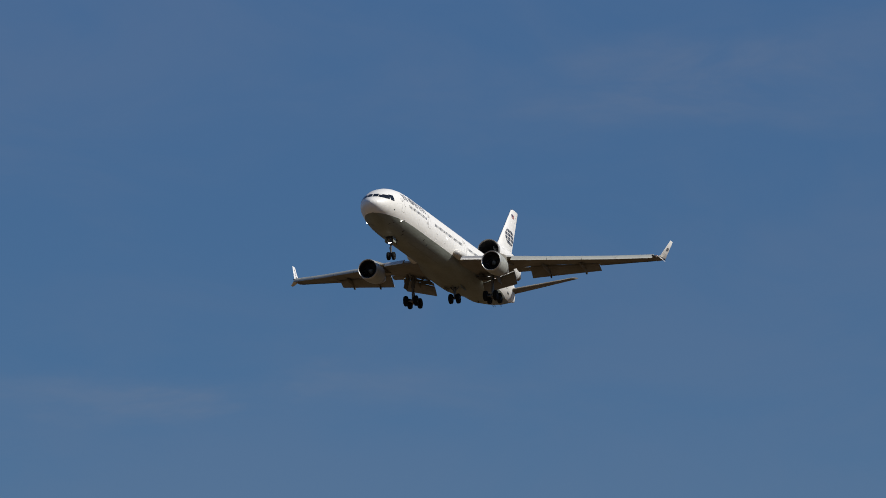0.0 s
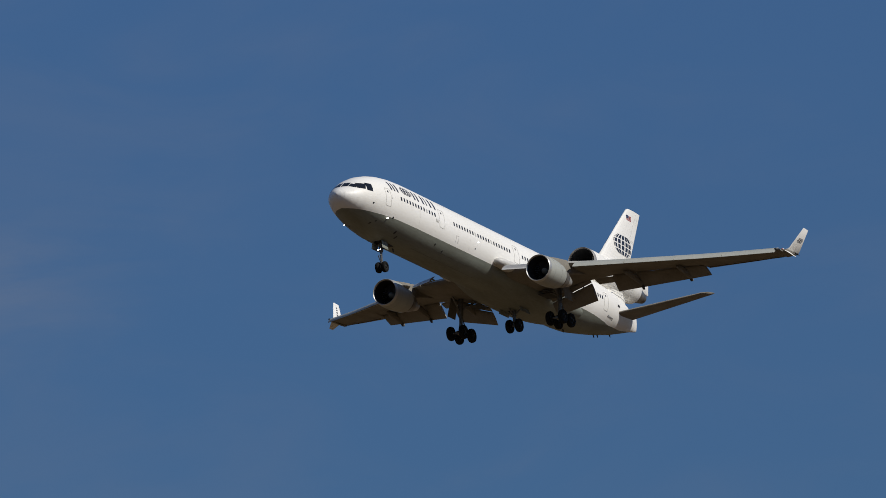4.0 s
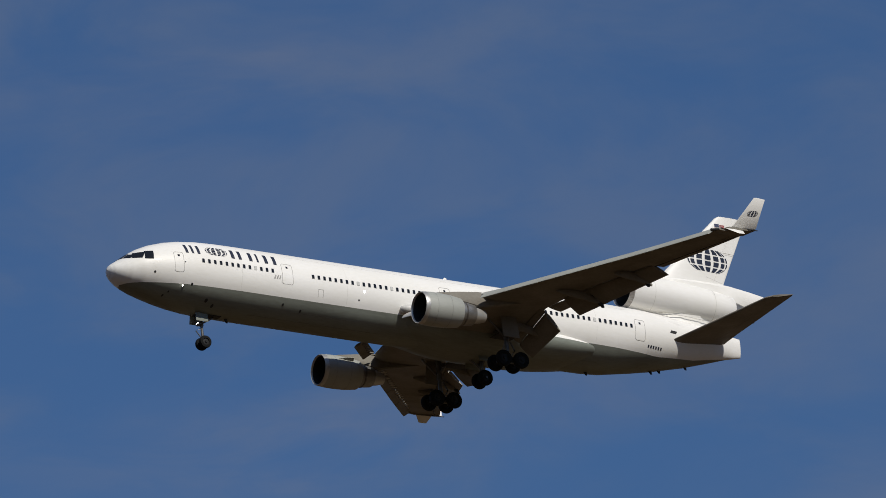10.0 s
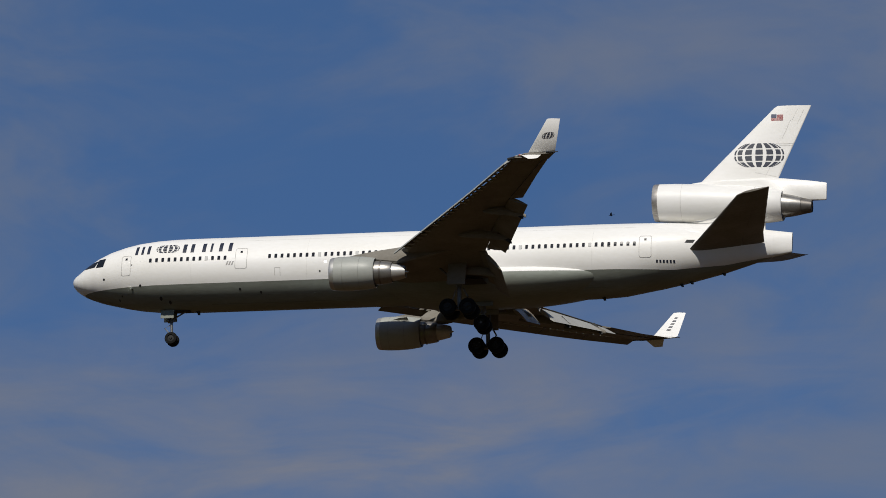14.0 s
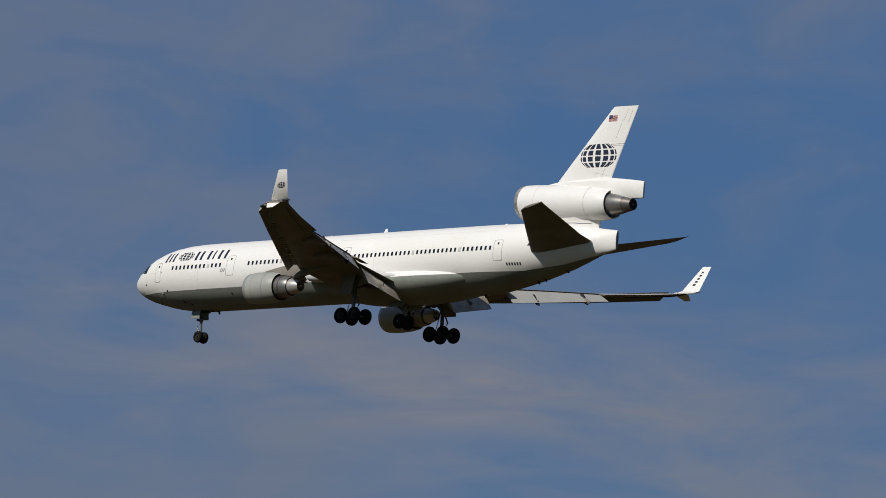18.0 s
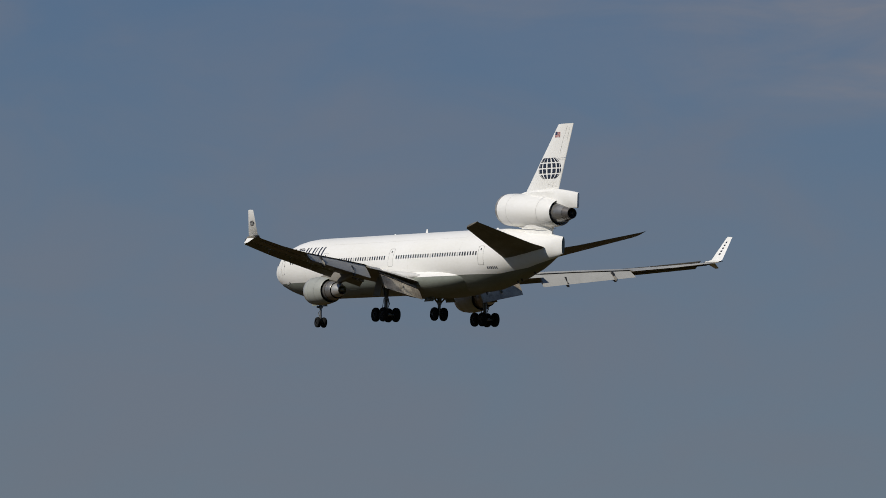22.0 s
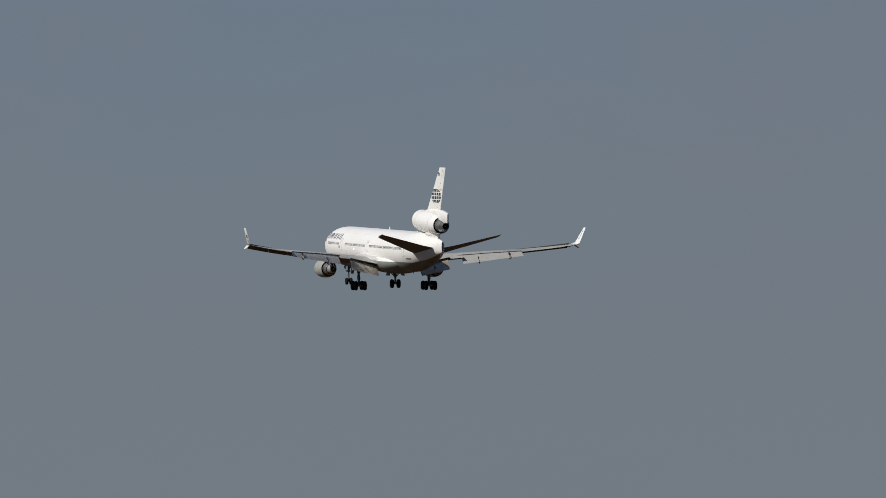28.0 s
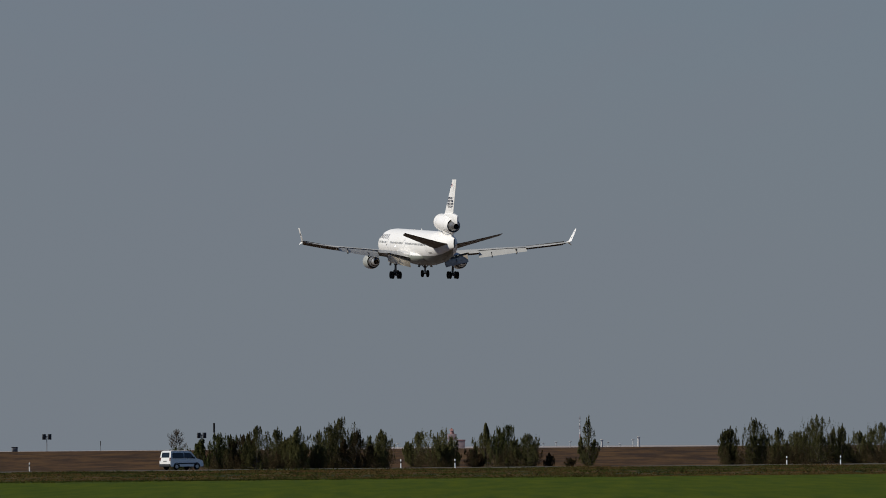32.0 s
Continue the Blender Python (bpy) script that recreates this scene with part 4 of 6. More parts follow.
def build_gear(plane):
    def wheels(gear, spots, r, w):
        base = None
        for u, y, z in spots:
            if base is None:
                base = part("wheel", finish(wheel(bmesh.new(), (0, 0, 0), r, w)), (RUBBER, HUB), gear, "black tyre on a grey hub")
                base.location = L(u, y, z)
            else:
                ob = new("wheel", base.data)
                ob.parent, ob.location, ob["label"] = gear, L(u, y, z), "black tyre on a grey hub"
    # main gears
    for s in (-1, 1):
        y = s * 5.39
        bm = bmesh.new()
        tube(bm, [L(33.3, s * 5.3, -1.3), L(33.42, y, -3.4)], [0.26, 0.25], 14)
        tube(bm, [L(33.42, y, -3.4), L(33.5, y, -5.1)], [0.17, 0.17], 14)
        tube(bm, [L(32.62, y, -5.23), L(34.38, y, -5.23)], 0.15, 10)
        for u in (32.69, 34.31):
            tube(bm, [L(u, y - 0.72, -5.23), L(u, y + 0.72, -5.23)], 0.1, 10)
        tube(bm, [L(33.4, y, -2.9), L(33.5, s * 3.2, -1.9)], 0.1, 8)
        tube(bm, [L(33.45, y, -3.3), L(31.6, y, -1.6)], 0.09, 8)
        tube(bm, [L(33.75, y, -3.5), L(34.15, y, -4.2), L(33.7, y, -4.95)], 0.07, 8)
        tube(bm, [L(33.2, y - 0.1, -3.6), L(32.8, y - 0.1, -4.9)], 0.035, 6)
        gear = part("main_gear_leg", finish(bm), STRUT, plane, "grey main landing gear leg with bogie")
        wheels(gear, [(u, y + d, -5.23) for u in (32.69, 34.31) for d in (-0.68, 0.68)], 0.69, 0.46)
        bm = bmesh.new()
        box(bm, L(33.35, s * 6.15, -2.35), (1.5, 0.06, 2.3), Matrix.Rotation(s * radians(12), 4, "X"), 0.02)
        part("gear_door", finish(bm), WINGGREY, gear, "grey leg door")
        bm = bmesh.new()
        box(bm, L(34.2, s * 3.9, -2.5), (1.9, 1.5, 0.05), None, 0.02)
        part("gear_bay", finish(bm), DARK, gear)
    # centre gear
    bm = bmesh.new()
    tube(bm, [L(34.2, 0, -2.6), L(34.23, 0, -4.0)], 0.22, 12)
    tube(bm, [L(34.23, 0, -3.9), L(34.23, 0, -4.94)], 0.15, 12)
    tube(bm, [L(34.23, -0.75, -4.94), L(34.23, 0.75, -4.94)], 0.1, 10)
    for d in (-0.9, 0.9):
        tube(bm, [L(34.2, d, -3.1), L(34.23, 0, -4.0)], 0.08, 8)
    tube(bm, [L(32.6, 0, -3.1), L(34.2, 0, -4.0)], 0.09, 8)
    gear = part("centre_gear_leg", finish(bm), STRUT, plane, "grey centre landing gear leg")
    wheels(gear, [(34.23, d, -4.94) for d in (-0.5, 0.5)], 0.66, 0.44)
    for d in (-1, 1):
        bm = bmesh.new()
        box(bm, L(34.3, d * 1.05, -3.35), (1.9, 0.05, 0.85), Matrix.Rotation(d * radians(20), 4, "X"), 0.015)
        part("gear_door", finish(bm), BELLY, gear)
    # nose gear
    bm = bmesh.new()
    tube(bm, [L(8.25, 0, -2.6), L(8.38, 0, -3.9)], 0.17, 12)
    tube(bm, [L(8.38, 0, -3.9), L(8.49, 0, -5.3)], 0.11, 12)
    tube(bm, [L(8.49, -0.46, -5.3), L(8.49, 0.46, -5.3)], 0.08, 10)
    tube(bm, [L(8.35, 0, -3.7), L(9.7, 0, -2.9)], 0.07, 8)
    tube(bm, [L(8.3, 0, -4.1), L(7.85, 0, -4.35), L(8.42, 0, -5.0)], 0.05, 8)
    box(bm, L(8.15, 0, -3.75), (0.22, 0.62, 0.2), None, 0.03)
    gear = part("nose_gear_leg", finish(bm), STRUT, plane, "grey nose landing gear leg")
    wheels(gear, [(8.49, d, -5.3) for d in (-0.33, 0.33)], 0.52, 0.36)
    for d in (-1, 1):
        bm = bmesh.new()
        box(bm, L(8.15, d * 0.52, -3.3), (1.1, 0.04, 0.75), Matrix.Rotation(d * radians(8), 4, "X"), 0.012)
        part("gear_door", finish(bm), BELLY, gear, "open nose gear door")
        forward_lamp("landing_lamp", L(8.0, d * 0.13, -3.72), Vector((-1, 0, -0.05)), 0.06, gear, "lit round landing lamp")
        u, z = 5.55, -1.6
        forward_lamp("side_landing_lamp", L(u, d * (side_y(u, z) + 0.05), z), Vector((-1, d * 0.3, -0.1)), 0.085, plane, "lit side landing lamp")
        u, z = INSPECT
        bm = bmesh.new()
        skin_patch(bm, u - 0.07, u + 0.07, z - 0.07, z + 0.07, d, 0.015, 2, 2)
        part("inspection_lamp", finish(bm), LAMP, plane, "small lit inspection lamp")
    bm = bmesh.new()
    box(bm, L(8.9, 0, -2.965), (2.2, 0.8, 0.1), None, 0.02)
    part("nose_gear_bay", finish(bm), DARK, gear)


def build_fairing(plane):
    """Swollen belly between the wings: white above the paint line, grey below."""
    up, low = [], []
    for a in np.linspace(0, 1, 22):
        u = 23.0 + 21.5 * a
        k = min(1, 0.5 - 0.5 * math.cos(math.pi * min(1, a * 2.4)) if a < 0.45 else math.cos(math.pi / 2 * max(0, (a - 0.62) / 0.38)) ** 0.75)
        w, h = 2.2 + 1.1 * k, 1.0 + 0.95 * k
        zc = -1.75 + 0.25 * (1 - k)
        e = math.asin(max(-0.9, min(0.9, (paint_line(u) - zc) / h)))
        up.append([L(u, w * math.cos(q), zc + h * math.sin(q) * (0.72 if math.sin(q) > 0 else 1)) for q in np.linspace(e, math.pi - e, 25)])
        low.append([L(u, w * math.cos(q), zc + h * math.sin(q) * (0.72 if math.sin(q) > 0 else 0.86)) for q in np.linspace(math.pi - e, 2 * math.pi + e, 25)])
    bm = bmesh.new()
    loft(bm, up, closed=False)
    part("upper_belly_fairing", finish(bm), WHITE, plane, "white upper belly fairing")
    bm = bmesh.new()
    loft(bm, low, closed=False)
    part("lower_belly_fairing", finish(bm), BELLY, plane, "grey lower belly fairing")


def build_antennas(plane):
    for u, z, h in ((30.8, 3.0, 0.42), (45.6, 3.0, 0.14), (24.0, 3.0, 0.12)):
        bm = bmesh.new()
        rings = []
        for k, c in ((0, 0.5), (0.5, 0.4), (1, 0.22)):
            rings.append(airfoil(Vector((0, 0, 0)), Vector((c, 0, 0)), 0.16, n=5))
            rings[-1] = [L(u + 0.25 * k, 0, z - 0.03 + h * k) + Vector((p.x, p.z, 0)) for p in rings[-1]]
        loft(bm, rings)
        part("blade_antenna", finish(bm), WHITE, plane, "white blade antenna")
    for u, h in ((10.4, 0.35), (43.9, 0.3), (50.2, 0.28), (51.0, 0.25), (53.6, 0.22), (38.0, 0.2)):
        bm = bmesh.new()
        zc, hh, w = section(u)
        z = zc - hh
        rings = []
        for k, c in ((0, 0.35), (1, 0.18)):
            rings.append([L(u + 0.2 * k, 0, z + 0.03 - h * k) + Vector((p.x, p.z, 0)) for p in airfoil(Vector((0, 0, 0)), Vector((c, 0, 0)), 0.2, n=5)])
        loft(bm, rings)
        part("belly_antenna", finish(bm), DARK, plane)


airliner = thing("airliner", "white three-engined airliner with grey belly and lowered landing gear", "airplane")
build_fuselage(airliner)
build_fairing(airliner)
for wing_side in (-1, 1):
    build_wing(airliner, wing_side)
    build_engine(airliner, wing_side)
build_tail(airliner)
build_openings(airliner)
build_gear(airliner)
build_antennas(airliner)

# ---- the land: a road that crosses the view to the west, fields on both sides ----
AHEAD = Vector((math.sin(radians(-77.73)), math.cos(radians(-77.73)), 0))
ACROSS = Vector((AHEAD.y, -AHEAD.x, 0))
ROAD_AT, ROAD_LEAN = 706.0, math.tan(radians(31))
ROAD_Z = 0.36
ROAD_WAY = (ACROSS + AHEAD * ROAD_LEAN).normalized()
ROAD_SIDE = Vector((-ROAD_WAY.y, ROAD_WAY.x, 0))


def level(x):
    """The eye's own level, on the scale of the bearings."""
    return 797.4 - 0.009 * (x - 784)


def rise(d):
    """The land lifts gently beyond the road."""
    k = min(1.0, max(0.0, (d - 780) / 620))
    return ROAD_Z * min(1.0, max(0.0, (d - 300) / 406)) + 2.05 * k * k * (3 - 2 * k)


def roadside(x, off=0.0, z=0.0):
    """A place by its bearing x (1 = 1/13700 rad right of the road's middle) and its distance beyond the road's axis."""
    k = (x - 784) / 13700
    base = AHEAD * ROAD_AT + ROAD_SIDE * off
    # meets the bearing with the line along the road
    a, b = base.dot(AHEAD), base.dot(ACROSS)
    t = (k * a - b) / (ROAD_WAY.dot(ACROSS) - k * ROAD_WAY.dot(AHEAD))
    p = base + ROAD_WAY * t
    return Vector((p.x, p.y, z + ROAD_Z))


FIELD_TURN = math.atan2(AHEAD.y, AHEAD.x)
SOIL = material("brown_stubble_soil", (0.030, 0.019, 0.012), 0.95, second=(0.088, 0.050, 0.022), scale=0.2, fine=1.2, bump=0.2, spec=0.03, stretch=(0.1, 1.0, 1), turn=FIELD_TURN, span=(0.40, 0.62))
CROP = material("green_young_crop", (0.026, 0.044, 0.002), 0.9, second=(0.058, 0.073, 0.004), scale=0.8, fine=5.0, bump=0.2, spec=0.03, stretch=(0.06, 1.0, 1), turn=FIELD_TURN, span=(0.36, 0.64))
VERGE = material("rough_verge_grass", (0.018, 0.026, 0.008), 0.95, second=(0.078, 0.046, 0.018), scale=0.4, fine=2.5, bump=0.3, spec=0.03, stretch=(0.06, 1.0, 1), turn=FIELD_TURN, span=(0.42, 0.58))
ASPHALT = material("grey_asphalt", (0.085, 0.083, 0.077), 0.95, scale=0.4, amount=0.3, fine=6, spec=0.03)
# for the unseen field that throws light up at the airliner
BOUNCE_GROUND = material("pale_bounce_ground", (0.15, 0.105, 0.06), 0.95, second=(0.10, 0.07, 0.04), scale=0.05, fine=0.6, spec=0.05)
GRAVEL = material("pale_gravel_shoulder", (0.115, 0.105, 0.085), 0.9, second=(0.05, 0.045, 0.03), scale=0.5, fine=3, spec=0.1)
CONCRETE = material("pale_sunlit_concrete", (0.32, 0.29, 0.275), 0.8, second=(0.22, 0.20, 0.19), scale=0.08, fine=0.5, spec=0.1)


def mixed_grass():
    """Grass of many tufts: green, dry and dark ones side by side, in larger drifts."""
    m = material("mixed_green_and_dry_grass", (0.5, 0.5, 0.5), 0.95, spec=0.03)
    nt = m.node_tree
    N, link = nt.nodes.new, nt.links.new
    geo, ramp, drift, coord, add = N("ShaderNodeNewGeometry"), N("ShaderNodeValToRGB"), N("ShaderNodeTexNoise"), N("ShaderNodeTexCoord"), N("ShaderNodeMath")
    drift.inputs["Scale"].default_value = 0.05
    link(coord.outputs["Object"], drift.inputs[0])
    add.operation = "MULTIPLY_ADD"
    link(geo.outputs["Random Per Island"], add.inputs[0])
    add.inputs[1].default_value = 0.12
    link(drift.outputs[0], add.inputs[2])
    ramp.color_ramp.elements[0].position, ramp.color_ramp.elements[0].color = 0.38, (0.036, 0.040, 0.011, 1)
    ramp.color_ramp.elements[1].position, ramp.color_ramp.elements[1].color = 0.74, (0.125, 0.074, 0.028, 1)
    for at, colour in ((0.5, (0.052, 0.064, 0.015, 1)), (0.6, (0.088, 0.064, 0.022, 1))):
        ramp.color_ramp.elements.new(at).color = colour
    link(add.outputs[0], ramp.inputs[0])
    link(ramp.outputs[0], nt.nodes["Principled BSDF"].inputs["Base Color"])
    thin, mix = N("ShaderNodeBsdfTranslucent"), N("ShaderNodeMixShader")
    link(ramp.outputs[0], thin.inputs[0])
    mix.inputs[0].default_value = 0.5
    link(nt.nodes["Principled BSDF"].outputs[0], mix.inputs[1])
    link(thin.outputs[0], mix.inputs[2])
    link(mix.outputs[0], nt.nodes["Material Output"].inputs[0])
    return m


TUSSOCK = mixed_grass()


def build_land():
    n = 96
    radii = [0, 30, 80, 160, 300, 450, 600, 706, 780, 850, 920, 1000, 1080, 1160, 1240, 1320, 1400, 1700, 2200, 3200, 4900]
    verts, faces = [(0, 0, 0)], []
    for r in radii[1:]:
        for k in range(n):
            a = 2 * math.pi * k / n
            verts.append((r * math.cos(a), r * math.sin(a), rise(r)))
    for k in range(n):
        faces.append((0, 1 + k, 1 + (k + 1) % n))
    for i in range(len(radii) - 2):
        for k in range(n):
            j = (k + 1) % n
            faces.append((1 + i * n + k, 1 + (i + 1) * n + k, 1 + (i + 1) * n + j, 1 + i * n + j))
    tagged(sheet("ground", verts, faces, SOIL), "flat brown harvested farmland", "ground", kind="structure")

    def strip(name, s0, s1, z, mat, label, reach=(-900, 900), wave=0.0, rows=8):
        v, f = [], []
        m = 120
        for i in range(m + 1):
            t = reach[0] + (reach[1] - reach[0]) * i / m
            for q in range(rows + 1):
                off = s0 + (s1 - s0) * q / rows
                w = wave * noise.noise(Vector((t * 0.03, q * 7.7, 1.3))) if q in (0, rows) else 0
                p = AHEAD * ROAD_AT + ROAD_WAY * t + ROAD_SIDE * (off + w)
                v.append((p.x, p.y, z + rise(p.length)))
        for i, q in itertools.product(range(m), range(rows)):
            k = i * (rows + 1) + q
            f.append((k, k + 1, k + rows + 2, k + rows + 1))
        return tagged(sheet(name, v, f, mat), label, name.replace("_", " "), kind="structure")
    strip("crop_field", -520, -165, 0.05, CROP, "flat field of short green crop", reach=(-430, 140), wave=4, rows=14)
    strip("verge", -168, 14, 0.025, VERGE, "rough mixed green and dry verge grass", reach=(-300, 300), wave=3)
    strip("road", -3.2, 3.2, 0.16, ASPHALT, "narrow grey asphalt country road", rows=2)
    # unseen pale field, added to bounce warm light onto the airliner's underside
    v, f = [], []
    for i, k in itertools.product(range(25), range(25)):
        x, y = 330 + 34 * i, 40 + 34 * k
        v.append((x, y, rise(math.hypot(x, y)) + 0.15))
        if i and k:
            q = 25 * i + k
            f.append((q - 26, q - 1, q, q - 25))
    tagged(sheet("bounce_field", v, f, BOUNCE_GROUND), "unseen pale field added to light the airliner's belly", "field", kind="structure")
    # the shoulder slopes up to the road's edge
    v, f = [], []
    for i in range(241):
        t = -300 + 2.5 * i
        for off, z in ((-5.0, 0.0), (-3.9, 0.10), (-3.2, 0.165)):
            p = AHEAD * ROAD_AT + ROAD_WAY * t + ROAD_SIDE * (off + 0.3 * noise.noise(Vector((t * 0.4, off, 2.0))) * (off < -3.5))
            v.append((p.x, p.y, z + rise(p.length)))
    for i, q in itertools.product(range(240), range(2)):
        k = i * 3 + q
        f.append((k, k + 1, k + 4, k + 3))
    tagged(sheet("road_shoulder", v, f, GRAVEL), "pale worn gravel shoulder of the road", "road shoulder", kind="structure")
    # concrete of the airfield, rising behind the field
    v, f = [], []
    xs = np.linspace(-300, 2000, 140)
    for i, x in enumerate(xs):
        crest = float(np.interp(x, [0, 500, 690, 900, 1250, 1330], [2.60, 2.64, 2.84, 2.88, 2.80, 2.57])) + 0.03 * noise.noise(Vector((x * 0.03, 0, 3)))
        for d, z in ((1440, 2.40), (1600, 0.5 * (2.42 + crest)), (1760, crest)):
            p = AHEAD * d + ACROSS * ((x - 784) / 13700 * d)
            v.append((p.x, p.y, z))
        if i:
            k = 3 * i
            f += [(k - 3, k - 2, k + 1, k), (k - 2, k - 1, k + 2, k + 1)]
    tagged(sheet("airfield_apron", v, f, CONCRETE), "pale concrete airfield apron on the skyline", "apron", kind="structure")


build_land()


# ---- plants ----
def leaf_cloud(rng, centres, spread, count, size, wide=0.55, up=0.0, tall=1.0):
    """Many small leaf blades scattered round the given centres: arrays of corners."""
    pick = rng.integers(0, len(centres), count)
    off = np.clip(rng.normal(0, 1, (count, 3)), -1.6, 1.6)
    if tall > 1:
        # upright tufts, each drawn out to a point
        off[:, :2] *= (0.75 - 0.42 * off[:, 2:]).clip(0.08, 1.3)
        off[:, 2] *= tall
    p = centres[pick] + off * spread[pick][:, None]
    a = rng.normal(0, 1, (count, 3)) + np.array((0.0, 0.0, up))
    a /= np.linalg.norm(a, axis=1)[:, None]
    b = np.cross(a, rng.normal(0, 1, (count, 3)))
    b /= np.linalg.norm(b, axis=1)[:, None] + 1e-9
    s = size * rng.uniform(0.6, 1.4, count)[:, None]
    a, b = a * s, b * s * wide
    return np.stack((p - a, p + b, p + a, p - b), 1)


LEAF = {
    "dark": material("dark_green_leaves", (0.072, 0.078, 0.03), 0.85, second=(0.125, 0.11, 0.042), scale=1.2, fine=8, random_shade=0.25, spec=0.08),
    "olive": material("olive_autumn_leaves", (0.085, 0.085, 0.025), 0.75, second=(0.06, 0.07, 0.025), scale=1.2, fine=8, random_shade=0.2, spec=0.08),
    "russet": material("russet_autumn_leaves", (0.082, 0.05, 0.025), 0.75, second=(0.05, 0.05, 0.022), scale=1.2, fine=8, random_shade=0.2, spec=0.08),
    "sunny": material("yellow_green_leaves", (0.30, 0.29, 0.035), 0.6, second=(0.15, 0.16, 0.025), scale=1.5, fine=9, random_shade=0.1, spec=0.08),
}
for leaf_material in LEAF.values():
    # thin leaves: part of the light passes through
    nodes, links = leaf_material.node_tree.nodes, leaf_material.node_tree.links
    shader = nodes["Principled BSDF"]
    passing, blend = nodes.new("ShaderNodeBsdfTranslucent"), nodes.new("ShaderNodeMixShader")
    links.new(shader.inputs["Base Color"].links[0].from_socket, passing.inputs[0])
    blend.inputs[0].default_value = 0.4
    links.new(shader.outputs[0], blend.inputs[1])
    links.new(passing.outputs[0], blend.inputs[2])
    links.new(blend.outputs[0], nodes["Material Output"].inputs[0])
BARK = material("brown_bark", (0.075, 0.058, 0.042), 0.9, second=(0.12, 0.10, 0.08), scale=3, fine=25, bump=0.6, stretch=(1, 1, 0.3))


def tree(place, height, width, leaf, seed, shape=1.0, leaves=2600, size=0.085, limbs=26, bare=False, label="", category="tree", group="", leaders=1, steep=1.0, wide=0.55, up=0.0, tall=1.0):
    """Tapered stems with limbs and a crown of single leaves on upright twigs; shape above 1 narrows to a spire."""
    rng = np.random.default_rng(seed)
    ob = thing("tree", label, category, group)
    ob.location = place
    bm = bmesh.new()
    r0 = 0.018 * height + 0.02
    stems = [(Vector((0, 0, 0)), 1.0, 1.0)]
    for k in range(leaders - 1):
        a = rng.uniform(0, 2 * math.pi)
        out = 0.5 * width * rng.uniform(0.35, 0.8)
        stems.append((Vector((math.cos(a), math.sin(a), 0)) * out, rng.uniform(0.55, 0.93), rng.uniform(0.5, 0.75)))
    tips, spread, weight = [], [], []
    for base, share, girth in stems:
        h_all, w_all = height * share, width * girth / (1 + 0.25 * (leaders > 1))
        path = [Vector((base.x * min(1, k * 2.2), base.y * min(1, k * 2.2), h_all * 0.96 * k)) + Vector((rng.normal(0, 0.01), rng.normal(0, 0.01), 0)) * h_all for k in np.linspace(0, 1, 7)]
        path[0] = Vector((0, 0, -0.03))
        tube(bm, path, [r0 * share * (1 - 0.93 * k) for k in np.linspace(0, 1, 7)], 6)
        for i in range(limbs):
            h = 0.05 + 0.92 * (i + rng.uniform(0, 0.8)) / limbs
            reach = 0.5 * w_all * (1 - h) ** (0.85 * shape) * rng.uniform(0.5, 1.2) * (1 if h > 0.15 else 0.85) + 0.02 * width
            a = i * 2.4 + rng.normal(0, 0.5)
            f = h * 6
            at = path[int(f)].lerp(path[min(6, int(f) + 1)], f - int(f))
            lift = reach * rng.uniform(0.3, 1.0) * steep * (1 if tall == 1 else 0.15 + 0.85 * min(1, h * 2.5))
            mid = at + Vector((math.cos(a) * reach * 0.55, math.sin(a) * reach * 0.55, lift * 0.35))
            tip = at + Vector((math.cos(a) * reach, math.sin(a) * reach, lift))
            tube(bm, [at, mid, tip], [max(0.012, r0 * 0.4 * (1 - h)), max(0.008, r0 * 0.22 * (1 - h)), 0.005], 4)
            if bare:
                for _ in range(12):
                    q = at.lerp(tip, rng.uniform(0.3, 1))
                    tube(bm, [q, q + Vector((rng.normal(0, 0.3), rng.normal(0, 0.3), rng.uniform(0.25, 0.8))) * height * 0.15], [0.018, 0.007], 4)
            for q in (0.3, 0.6, 0.85, 1.0):
                tips.append(at.lerp(tip, q) + Vector((0, 0, 0.08 * lift * q)))
                spread.append((0.05 * w_all * (1.2 - 0.8 * h) / steep ** 0.7 + 0.004 * height) * rng.uniform(0.6, 1.3))
            # an upright twig at the limb's end
            twig = rng.uniform(0.04, 0.1) * h_all * steep ** 0.8
            for q in (0.4, 0.85):
                tips.append(tip + Vector((rng.normal(0, 0.02), rng.normal(0, 0.02), twig * q)))
                spread.append((0.015 if tall == 1 else 0.0125) * height * (1.25 - 0.75 * q))
        for k in np.linspace(0.72, 1.03, 7):
            tips.append(path[0].lerp(path[-1], k))
            spread.append(0.02 * w_all * (1.25 - k) + 0.003 * height)
    part("trunk", finish(bm), BARK, ob, "brown trunk with thin limbs")
    if leaves:
        quads = leaf_cloud(rng, np.array([tuple(t) for t in tips]), np.array(spread), leaves, size, wide, up, tall)
        quads[:, :, 2] = np.maximum(quads[:, :, 2], 0.02)
        leaf_mesh(quads, leaf, ob)
    return ob


def leaf_mesh(quads, leaf, ob):
    verts = quads.reshape(-1, 3)
    mesh = bpy.data.meshes.new("crown")
    mesh.from_pydata(verts.tolist(), [], np.arange(len(verts)).reshape(-1, 4).tolist())
    mesh.materials.append(LEAF[leaf])
    crown = new("crown", mesh)
    crown.parent = ob
    return crown


